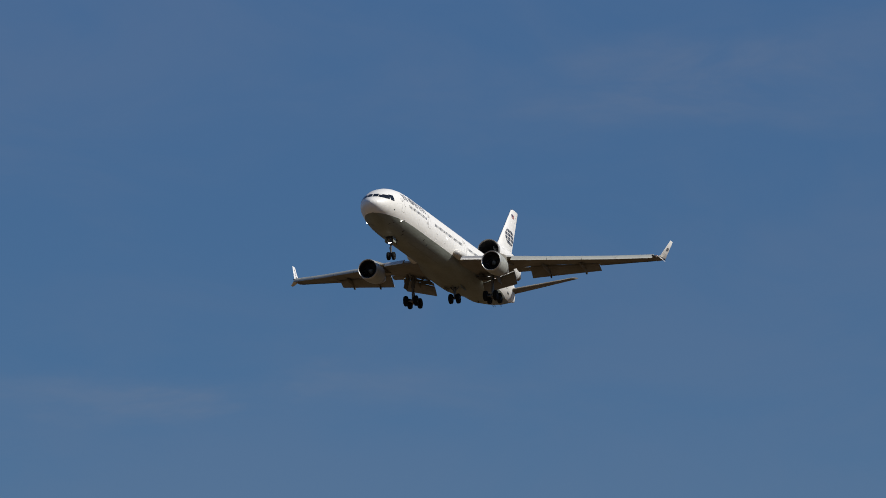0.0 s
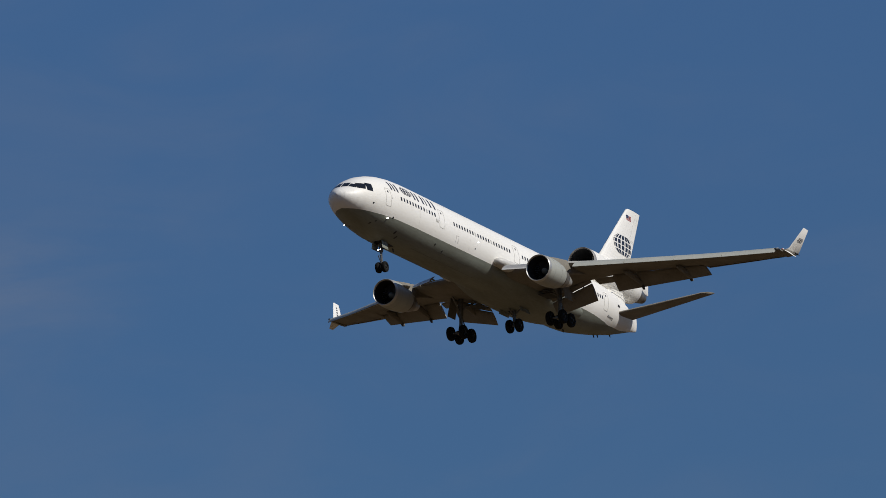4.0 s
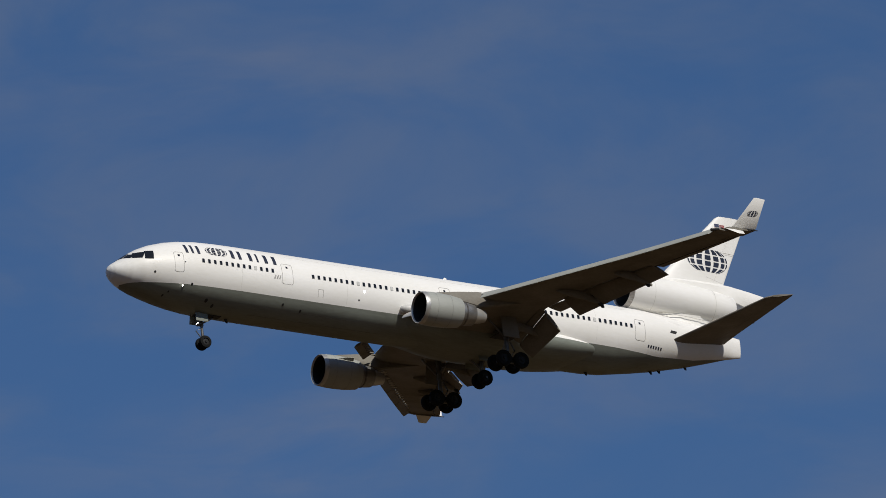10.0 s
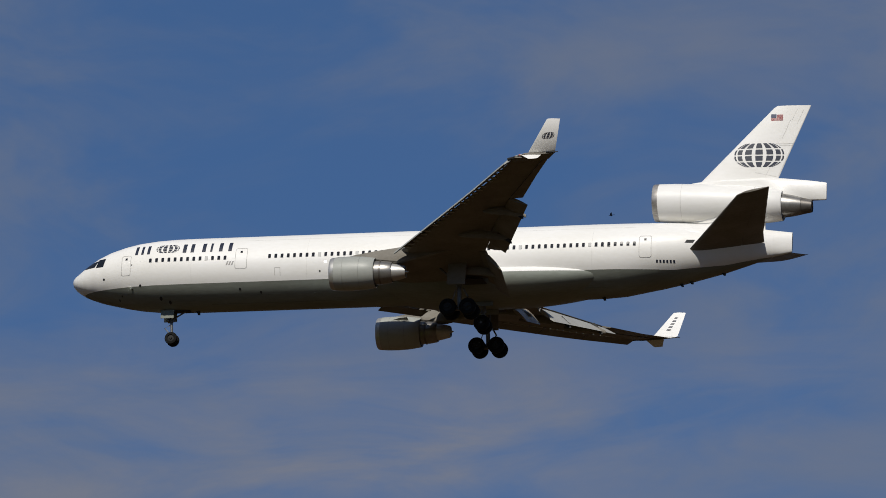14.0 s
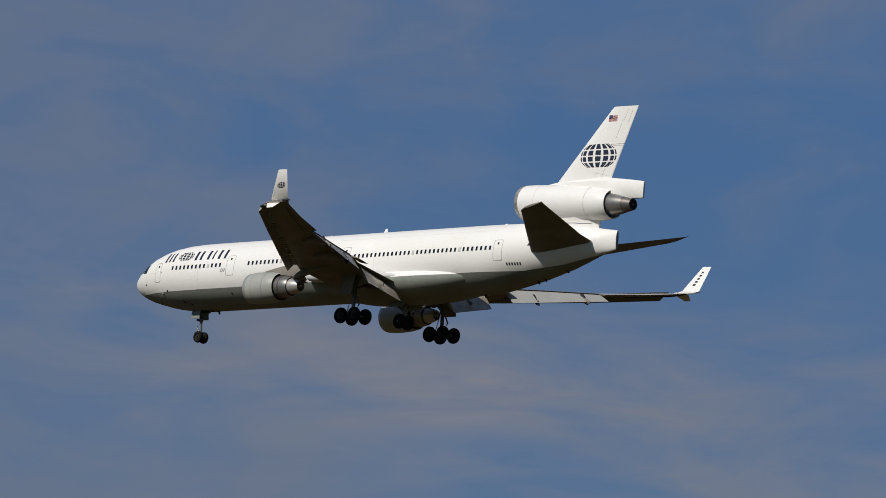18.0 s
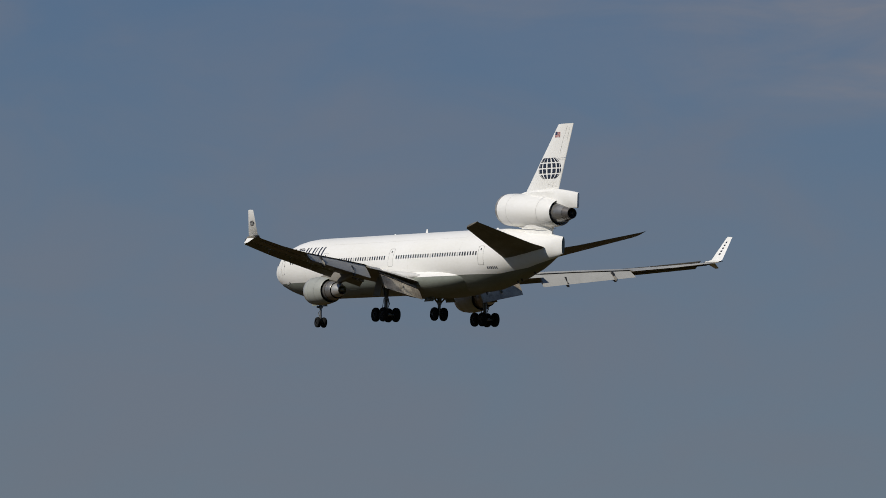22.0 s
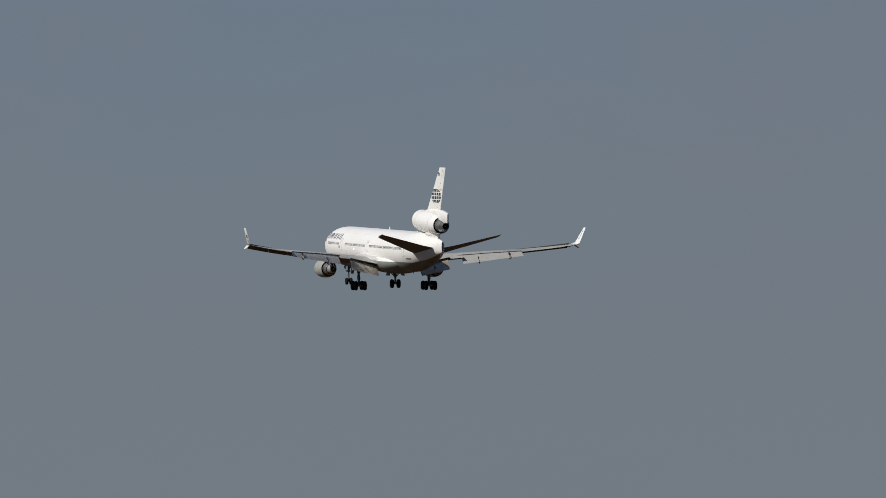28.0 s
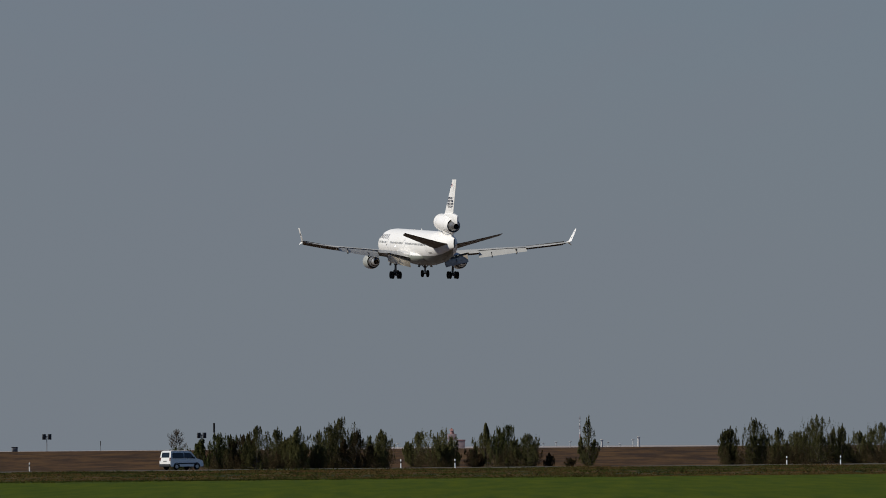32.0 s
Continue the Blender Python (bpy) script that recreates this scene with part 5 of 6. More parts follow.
TUFTS = {
    "spire": ((0.0, 0.05, 0.06), (0.02, 0.12, 0.12), (-0.04, 0.18, 0.09), (0.1, 0.09, 0.06), (0.16, 0.06, 0.03), (0.0, 0.29, 0.02), (0.1, 0.37, 0.1), (0.06, 0.45, 0.14),
              (0.2, 0.5, 0.13), (0.05, 0.6, 0.18), (0.3, 0.56, 0.09), (-0.2, 0.62, 0.1), (0.2, 0.68, 0.2), (-0.12, 0.75, 0.18), (0.3, 0.8, 0.15), (-0.3, 0.72, 0.06)),
    "tip": ((0.0, 0.03, 0.025), (0.02, 0.1, 0.07), (-0.03, 0.17, 0.1), (0.05, 0.22, 0.1), (0.0, 0.34, 0.14), (0.1, 0.42, 0.15), (-0.1, 0.48, 0.16)),
    "stub": ((0.0, 0.03, 0.04), (0.01, 0.09, 0.065), (0.03, 0.17, 0.07), (0.04, 0.26, 0.075), (0.05, 0.34, 0.085), (0.05, 0.45, 0.12), (0.0, 0.6, 0.2)),
}


def tall_tree(place, height, seed, crest, leaf):
    """A tall slim tree: a full crown, and at its very top fine tufts of leaves up the leading shoot."""
    ob = tree(place, height - 4.6, 3.4, leaf, seed, 1.4, leaves=9000, size=0.06, limbs=110, label="tall slim tree with yellow-green autumn leaves", group="tall trees near the camera")
    rng = np.random.default_rng(seed + 500)
    tips, spread = [], []
    tufts = list(TUFTS[crest]) + [(rng.normal(0, 0.12), 0.9 + 0.24 * k, 0.28 + 0.036 * k) for k in range(20)]
    for dx, d, r in tufts:
        for _ in range(min(26, 4 + int(420 * r * r))):
            v = rng.normal(0, 1, 3)
            v *= r * rng.uniform(0.3, 1.0) / np.linalg.norm(v)
            tips.append((dx + v[0], v[1], height - d + v[2] * 0.85))
            spread.append(0.02 + 0.05 * r)
    quads = leaf_cloud(rng, np.array(tips), np.array(spread), 42000, 0.021)
    leaf_mesh(quads, leaf, ob)
    bm = bmesh.new()
    tube(bm, [(0, 0, height - 6.0), (0.02, 0, height - 2.2), (-0.03, 0, height - 0.8), (-0.02, 0, height - 0.05)], [0.05, 0.03, 0.016, 0.006], 6)
    part("leading_shoot", finish(bm), BARK, ob)
    return ob


HEDGE = "trees along the road"
TREES = ((385, 768, 46, "olive", 0.7), (408, 772, 40, "olive", 0.6), (430, 768, 40, "russet", 0.7), (455, 752, 44, "dark", 0.8), (490, 757, 46, "dark", 0.9),
         (510, 775, 46, "dark", 0.6), (528, 752, 44, "dark", 1.0), (565, 762, 46, "dark", 0.9), (585, 775, 40, "olive", 0.7), (603, 738, 56, "dark", 0.9), (633, 758, 44, "russet", 0.9),
         (675, 760, 52, "dark", 1.0), (741, 764, 40, "dark", 0.8), (775, 768, 62, "dark", 0.5), (838, 795, 30, "russet", 0.8), (860, 746, 34, "dark", 1.2),
         (900, 750, 58, "olive", 0.8), (935, 768, 44, "dark", 0.7), (973, 798, 18, "russet", 1.2), (1042, 735, 29, "dark", 0.8), (1010, 809, 14, "russet", 1.2), (316, 800, 50, "olive", 0.6), (842, 778, 12, "dark", 1.2), (800, 784, 26, "dark", 0.9))
TREES_EAST = ((1293, 754, 50, "dark", 0.8), (1336, 740, 46, "dark", 0.8), (1378, 754, 44, "dark", 0.9), (1410, 762, 50, "dark", 0.8), (1446, 735, 62, "dark", 0.8), (1490, 750, 46, "dark", 0.9),
              (1522, 762, 44, "dark", 0.8), (1560, 747, 56, "dark", 0.9), (1601, 760, 50, "dark", 0.9), (1640, 752, 46, "olive", 0.9), (1668, 746, 52, "dark", 0.9), (1700, 764, 46, "dark", 0.8),
              (1733, 750, 44, "dark", 0.9), (1790, 756, 56, "dark", 0.8), (1830, 748, 48, "dark", 0.9), (1866, 752, 50, "dark", 0.8), (1905, 760, 46, "dark", 0.9))


def build_hedge():
    words = {"dark": "small dark green roadside tree", "olive": "small olive autumn roadside tree", "russet": "small russet autumn roadside bush"}
    for i, (x, top, wide, leaf, shape) in enumerate(TREES + TREES_EAST):
        p = roadside(x, 9 + 3 * math.sin(i * 1.7))
        d = p.length
        metre = 13700 / d
        height = EYE_HEIGHT - ROAD_Z + (level(x) - top - 5) / metre
        tree(p, height, wide / metre * (1.85 + 0.25 * math.sin(i * 2.3)), leaf, 40 + i, shape * 1.5, leaves=int((9000 + 280 * wide) * min(1.0, 0.15 + wide / 45)), size=0.058, limbs=44 if shape >= 1.1 else 36, leaders=1 if shape >= 1.1 else 4 if wide > 50 else 3,
             label=words[leaf] + (" with a pointed top" if shape >= 0.9 else " with a broad crown"), group=HEDGE, steep=1.35, wide=0.34, up=1.1, tall=2.3)
    p = roadside(313, 14)
    tree(p, 3.75, 2.4, "russet", 7, 0.6, leaves=300, size=0.04, limbs=34, bare=True, label="almost leafless thin roadside tree", group=HEDGE)
    # a low thicket under the trees
    rng = np.random.default_rng(5)
    centres = np.array([tuple(roadside(x + rng.normal(0, 3), 8 + rng.uniform(-2, 4), rng.uniform(0.1, 1.9) * rng.uniform(0.5, 1))) for x in list(np.linspace(372, 690, 190)) + list(np.linspace(735, 805, 36)) + list(np.linspace(880, 950, 36)) + list(np.linspace(1280, 1900, 330))])
    quads = leaf_cloud(rng, centres, np.full(len(centres), 0.24), 150000, 0.055, 0.35, 1.0, 1.8)
    quads[:, :, 2] = ROAD_Z + np.abs(quads[:, :, 2] - ROAD_Z)
    v = quads.reshape(-1, 3)
    ob = sheet("undergrowth", v.tolist(), np.arange(len(v)).reshape(-1, 4).tolist(), LEAF["russet"])
    tagged(ob, "low tangled russet undergrowth below the roadside trees", "shrubs", kind="stuff")


build_hedge()


def build_verge_grass():
    rng = np.random.default_rng(9)
    verts, faces = [], []
    for i in range(20000):
        off = (-4.4 - rng.uniform(0, 4), rng.uniform(3.6, 9), -166 + rng.normal(0, 2.5), rng.uniform(-160, -8), rng.uniform(-160, -8), rng.uniform(-70, -6))[i % 6]
        t = rng.uniform(-60, 75) + 0.6 * (off + 4) * (off < -8)
        p = AHEAD * ROAD_AT + ROAD_WAY * t + ROAD_SIDE * off
        tuft = 0.5 + noise.noise(Vector((t * 0.13, off * 0.03, 4.0)))
        h = rng.uniform(0.05, 0.14) + max(0.0, tuft) * rng.uniform(0.0, 0.2)
        if off > -5:
            h *= 0.8
        low = rise(p.length) + 0.01
        a, w = rng.uniform(0, math.pi), rng.uniform(0.1, 0.4)
        k = len(verts)
        for q in range(5):
            # a ragged fan of leaning blades
            c = (q - 2) / 2 * w
            x, y = p.x + math.cos(a) * c, p.y + math.sin(a) * c
            lx, ly = rng.normal(0, 0.2, 2)
            dx, dy = math.cos(a) * 0.3 * w, math.sin(a) * 0.3 * w
            verts += [(x - dx, y - dy, low), (x + dx, y + dy, low), (x + lx, y + ly, low + h * rng.uniform(0.6, 1.0))]
            faces.append((k + 3 * q, k + 3 * q + 1, k + 3 * q + 2))
    tagged(sheet("verge_grass", verts, faces, TUSSOCK), "uneven tufts of green and dry grass beside the road", "grass", kind="stuff")


build_verge_grass()

# trees by the camera: their sunlit tips rise into view
for place_az, tip_el, dist, seed, crest, leaf in ((6.14, 19.79, 44.0, 71, "spire", "sunny"), (2.94, 18.94, 46.0, 72, "stub", "olive"), (7.08, 19.1, 46.0, 73, "tip", "olive"), (3.75, 18.78, 45.0, 74, "tip", "sunny")):
    spot = Vector((math.sin(radians(place_az)) * dist, math.cos(radians(place_az)) * dist, 0))
    tall_tree(spot, EYE_HEIGHT + math.tan(radians(tip_el)) * dist, seed, crest, leaf)

# ---- roadside things ----
POST_WHITE = material("white_plastic_post", (0.78, 0.78, 0.76), 0.5, scale=5, amount=0.1)
POST_BLACK = material("black_plastic_band", (0.02, 0.02, 0.02), 0.5)
CAR_WHITE = material("white_car_paint", (0.80, 0.775, 0.73), 0.3, scale=2, amount=0.05, coat=0.5)
CAR_TRIM = material("black_car_plastic", (0.025, 0.025, 0.026), 0.6, scale=5, amount=0.3)
TAIL_RED = material("red_lamp_plastic", (0.16, 0.03, 0.03), 0.3)
MAST = material("weathered_grey_mast", (0.16, 0.16, 0.165), 0.7, scale=3, amount=0.3)
SIGNRED = material("red_tower_paint", (0.27, 0.135, 0.12), 0.6, scale=1, amount=0.25)
PALERED = material("weathered_pale_red_paint", (0.34, 0.25, 0.24), 0.7, second=(0.26, 0.20, 0.195), scale=1, fine=6)
SIGNWHITE = material("white_tower_paint", (0.62, 0.60, 0.58), 0.6, scale=1, amount=0.2)


def build_posts():
    first = None
    for x in (53, 710, 806, 1393, 1488):
        p = roadside(x, -4.0)
        if first is None:
            first = thing("marker_post", "white roadside marker post with a black band", "marker post", "roadside marker posts")
            bm = bmesh.new()
            rings = [[Vector((0.06 * k * math.cos(a), 0.05 * k * math.sin(a), z)) for a in np.linspace(0, 2 * math.pi, 8, False)] for z, k in ((0, 1), (0.48, 1))]
            loft(bm, rings)
            part("post", finish(bm), POST_WHITE, first)
            bm = bmesh.new()
            loft(bm, [[Vector((0.061 * math.cos(a), 0.051 * math.sin(a), z)) for a in np.linspace(0, 2 * math.pi, 8, False)] for z in (0.48, 0.63)])
            part("band", finish(bm), POST_BLACK, first, "black band")
            bm = bmesh.new()
            loft(bm, [[Vector((0.06 * k * math.cos(a), 0.05 * k * math.sin(a), z)) for a in np.linspace(0, 2 * math.pi, 8, False)] for z, k in ((0.63, 1), (0.74, 1), (0.78, 0.5))])
            part("cap", finish(bm), POST_WHITE, first)
            first.location, first.scale = p, (1.15, 1.15, 1.2)
        else:
            copy_thing(first, pose(*p))


build_posts()


def build_van():
    """A small white high-roofed van; x forward, wheels on the ground."""
    van = thing("van", "small white high-roofed van driving on the road", "van")
    prof = ((-1.95, 0.42), (-1.98, 0.75), (-1.93, 1.1), (-1.82, 1.74), (-1.65, 1.81), (0.3, 1.80), (0.62, 1.72), (1.12, 1.16), (1.25, 1.08), (1.82, 0.92), (1.95, 0.72), (1.98, 0.45), (1.9, 0.32), (-1.85, 0.32))
    bm = bmesh.new()
    rings = []
    for y, k, lift in ((-0.84, 0.93, 0.0), (-0.86, 1.0, 0), (-0.6, 1.0, 0.02), (0, 1.0, 0.03), (0.6, 1.0, 0.02), (0.86, 1.0, 0), (0.84, 0.93, 0)):
        ring = []
        for x, z in prof:
            inset = 0.13 * max(0, (z - 1.0) / 0.8) if abs(y) > 0.8 else 0
            ring.append(Vector((x * (0.985 + 0.015 * k), y - math.copysign(inset, y) if y else 0, 1.0 + (z - 1.0) * (0.97 + 0.03 * k) + (lift if z > 1.7 else 0))))
        rings.append(ring)
    loft(bm, rings)
    body = part("body", finish(bm), CAR_WHITE, van, "white van body")

    def glass(name, pts, lift):
        b = bmesh.new()
        a = [b.verts.new(Vector(p)) for p in pts]
        c = [b.verts.new(Vector(p) + Vector(lift)) for p in pts]
        n = len(pts)
        b.faces.new(a), b.faces.new(c)
        for i in range(n):
            b.faces.new((a[i], a[(i + 1) % n], c[(i + 1) % n], c[i]))
        return part(name, finish(b), GLASS, body, "dark tinted glass", smooth=False)
    for s in (-1, 1):
        def side(x, z):
            return (x, s * (0.862 - 0.13 * max(0, (z - 1.0) / 0.8)), z)
        glass("side_window", [side(-1.7, 1.12), side(-0.35, 1.12), side(-0.35, 1.62), side(-1.62, 1.62)], (0, s * 0.02, 0.004))
        glass("front_door_window", [side(-0.25, 1.12), side(0.95, 1.12), side(0.45, 1.6), side(-0.25, 1.62)], (0, s * 0.02, 0.004))
        for x in (-1.22, 1.2):
            w = part("wheel", finish(wheel(bmesh.new(), (0, 0, 0), 0.31, 0.19)), (RUBBER, HUB), van, "black tyre on a grey rim")
            w.location = (x, s * 0.785, 0.31)
            cap = bmesh.new()
            tube(cap, [(0, s * 0.085, 0), (0, s * 0.112, 0)], [0.2, 0.17], 14)
            part("rim", finish(cap), BARE, w, "pale grey wheel cover")
            bm = bmesh.new()
            arc = [(math.cos(q), math.sin(q)) for q in np.linspace(-0.12, math.pi + 0.12, 15)]
            loft(bm, [[Vector((x + r * c, s * y, 0.33 + r * d)) for r, y in ((0.315, 0.80), (0.315, 0.885), (0.365, 0.885), (0.375, 0.80))] for c, d in arc])
            part("wheel_arch", finish(bm), CAR_TRIM, body)
        bm = bmesh.new()
        box(bm, (-1.93, s * 0.76, 1.0), (0.1, 0.13, 0.36), None, 0.02)
        part("tail_lamp", finish(bm), TAIL_RED, body, "red tail lamp")
        bm = bmesh.new()
        box(bm, (1.78, s * 0.62, 0.82), (0.28, 0.3, 0.17), None, 0.04)
        part("headlamp", finish(bm), GLASS, body)
        bm = bmesh.new()
        box(bm, (0.75, s * 0.97, 1.15), (0.12, 0.2, 0.17), None, 0.03)
        part("mirror", finish(bm), CAR_TRIM, body)
        bm = bmesh.new()
        box(bm, (0.0, s * 0.868, 0.62), (2.0, 0.02, 0.1), None, 0.005)
        part("side_moulding", finish(bm), CAR_TRIM, body)
    glass("rear_window", [(-1.905, -0.62, 1.18), (-1.905, 0.62, 1.18), (-1.835, 0.56, 1.66), (-1.835, -0.56, 1.66)], (-0.025, 0, 0))
    glass("windscreen", [(1.13, -0.68, 1.18), (1.13, 0.68, 1.18), (0.68, 0.6, 1.68), (0.68, -0.6, 1.68)], (0.03, 0, 0.03))
    for x, h in ((-1.97, 0.44), (1.95, 0.44)):
        bm = bmesh.new()
        box(bm, (x, 0, h), (0.16, 1.66, 0.26), None, 0.05)
        part("bumper", finish(bm), CAR_TRIM, body, "black bumper")
    bm = bmesh.new()
    box(bm, (-2.0, 0, 0.83), (0.03, 0.5, 0.1), None, 0.008)
    part("number_plate_bar", finish(bm), SEAM, body)
    return van


van = build_van()
van.scale = (0.94, 0.94, 0.94)


def build_far_things():
    # two twin-panel masts beside the road
    for x, top, foot in ((84, 770, 828), (358, 767, 826)):
        p = AHEAD * 1400 + ACROSS * ((x - 784) / 13700 * 1400)
        p.z = rise(1400)
        metre = 13700 / 1400
        ob = thing("panel_mast", "thin mast with two dark square panels", "mast", "panel masts")
        ob.location = p
        h = EYE_HEIGHT - p.z + (level(x) - top) / metre
        bm = bmesh.new()
        tube(bm, [(0, 0, 0), (0, 0, h - 0.3)], 0.07, 8)
        part("pole", finish(bm), MAST, ob)
        for s in (-1, 1):
            bm = bmesh.new()
            q = ACROSS * (s * 0.5)
            box(bm, (q.x, q.y, h - 0.5), (0.5, 0.56, 1.0), Matrix.Rotation(radians(12), 4, "Z"), 0.02)
            part("panel", finish(bm), CAR_TRIM, ob, "dark square panel")
        bm = bmesh.new()
        box(bm, (0, 0, h - 0.5), (0.14, 0.8, 0.12), None, 0.01)
        part("crossbar", finish(bm), MAST, ob)
    for x, top, r in ((380, 750, 0.07), (179, 782, 0.05)):
        p = roadside(x, 40) if x == 380 else AHEAD * 1380 + ACROSS * ((x - 784) / 13700 * 1380)
        h = EYE_HEIGHT - p.z + (level(x) - top) * p.length / 13700
        ob = thing("mast", "plain dark standing mast", "mast")
        ob.location = p
        bm = bmesh.new()
        tube(bm, [(0, 0, 0), (0, 0, h * 0.6), (0, 0, h)], [r, r * 0.9, r * 0.7], 8)
        part("pole", finish(bm), MAST, ob)
        bm = bmesh.new()
        tube(bm, [(0, 0, h * 0.8), (0, 0, h)], r * 1.5, 8)
        part("head", finish(bm), CAR_TRIM, ob)
    # cabinet on the field
    p = AHEAD * 1380 + ACROSS * ((27 - 784) / 13700 * 1380)
    ob = thing("equipment_cabinet", "small dark grey cabinet standing in the field", "cabinet")
    base = rise(p.length)
    ob.location = (p.x, p.y, base)
    h = EYE_HEIGHT + (level(27) - 793) * p.length / 13700 - base
    bm = bmesh.new()
    box(bm, (0, 0, h / 2 - 0.03), (0.95, 0.95, h - 0.06), None, 0.03)
    part("wall", finish(bm), MAST, ob)
    bm = bmesh.new()
    box(bm, (0, 0, h - 0.02), (1.1, 1.1, 0.08), None, 0.02)
    part("roof", finish(bm), CAR_TRIM, ob)
    # rotating surveillance antenna on its braced pedestal, by the runway
    d = 1500.0
    p = AHEAD * d + ACROSS * ((801 - 784) / 13700 * d)
    ob = thing("radar_tower", "pale red braced tower with a turning red antenna", "radar")
    ob.location = (p.x, p.y, rise(d))
    h = -rise(d) + EYE_HEIGHT + (level(801) - 762) * d / 13700
    turn = Matrix.Rotation(math.atan2(ACROSS.y, ACROSS.x), 4, "Z")
    bm = bmesh.new()
    loft(bm, [[Vector((x, y0 + 0.25 * (1 - (x / 1.75) ** 2), z)) for y0, z in ((0.0, -0.16), (0.12, -0.16), (0.16, 0.22), (0.04, 0.22))] for x in np.linspace(-1.75, 1.75, 13)])
    for x in (-0.5, 0.5):
        tube(bm, [(x, 0.1, 0.0), (0, -0.3, -0.25)], 0.05, 5)
    tube(bm, [(0, 0.1, 0.2), (0, 0.1, 0.42)], [0.12, 0.1], 8)
    dish = part("antenna_reflector", finish(bm), SIGNRED, ob, "red curved bar antenna")
    dish.location = (0, 0, h)
    bm = bmesh.new()
    tube(bm, [(0, 0, h - 0.75), (0, 0, h - 0.12)], [0.45, 0.3], 12)
    part("turntable", finish(bm), SIGNRED, ob, "red turntable")
    bm = bmesh.new()
    box(bm, (0, 0, h - 1.3), (1.75, 1.5, 1.1), turn, 0.04)
    part("pedestal_cabin", finish(bm), PALERED, ob, "pale red cabin below the antenna")
    for sx, sy in itertools.product((-1, 1), (-1, 1)):
        bm = bmesh.new()
        tube(bm, [turn @ Vector((sx * 0.8, sy * 0.7, 0)), turn @ Vector((sx * 0.7, sy * 0.6, h - 1.8))], 0.09, 6)
        part("leg", finish(bm), PALERED, ob)
    for k in range(3):
        bm = bmesh.new()
        for s in (-1, 1):
            tube(bm, [turn @ Vector((s * 0.78, -0.68, 0.1 + k * (h - 1.8) / 3)), turn @ Vector((-s * 0.74, -0.64, 0.1 + (k + 1) * (h - 1.85) / 3))], 0.06, 5)
        part("brace", finish(bm), SIGNWHITE, ob)
    # thin banded mast behind the lone tree
    p = AHEAD * d + ACROSS * ((1027.5 - 784) / 13700 * d)
    ob = thing("banded_mast", "thin red and white banded airfield mast", "mast")
    ob.location = (p.x, p.y, rise(d))
    h = -rise(d) + EYE_HEIGHT + (level(1027) - 736) * d / 13700
    for k in range(7):
        bm = bmesh.new()
        tube(bm, [(0, 0, h * k / 7), (0, 0, h * (k + 1) / 7)], [0.13 - 0.012 * k, 0.118 - 0.012 * k], 8)
        part("band", finish(bm), SIGNWHITE if k % 2 else SIGNRED, ob, "white band" if k % 2 else "red band")
    bm = bmesh.new()
    for z in (0.66, 0.8, 0.92):
        box(bm, (0, 0, h * z), (0.5, 0.5, 0.07), turn, 0.01)
    part("crossarms", finish(bm), MAST, ob)
    d = 1520.0
    p = AHEAD * d + ACROSS * ((816 - 784) / 13700 * d)
    ob = thing("equipment_hut", "dull pink airfield equipment hut with a red roof", "hut")
    ob.location = (p.x, p.y, rise(d))
    bm = bmesh.new()
    box(bm, (0, 0, 0.75), (1.7, 1.6, 1.5), turn, 0.04)
    part("wall", finish(bm), PALERED, ob)
    bm = bmesh.new()
    box(bm, (0, 0, 1.6), (1.9, 1.8, 0.24), turn, 0.04)
    part("roof", finish(bm), SIGNRED, ob)
    # approach light posts and a pale fence on the skyline
    for x, top in ((1066, 779), (1131, 774), (1098, 786), (1121, 778), (1077, 783), (985, 783), (962, 785), (1010, 782), (705, 786), (692, 786)):
        d = 1400.0
        p = AHEAD * d + ACROSS * ((x - 784) / 13700 * d)
        ob = thing("approach_light_post", "slim white airfield light post", "light post", "airfield light posts")
        ob.location = (p.x, p.y, rise(d))
        h = -rise(d) + EYE_HEIGHT + (level(x) - top) * d / 13700
        bm = bmesh.new()
        tube(bm, [(0, 0, 0), (0, 0, h)], 0.2 if x in (1066, 1131) else 0.06, 8)
        part("pole", finish(bm), SIGNWHITE, ob)
        bm = bmesh.new()
        box(bm, (0, 0, h), (0.55, 0.5, 0.2) if x in (1066, 1131) else (0.5, 0.4, 0.14), turn, 0.02)
        part("lamp_bar", finish(bm), SIGNWHITE, ob)
    return dish


radar_dish = build_far_things()


FEATHER = material("dark_feathers", (0.03, 0.028, 0.026), 0.8, scale=8, amount=0.4, spec=0.1)


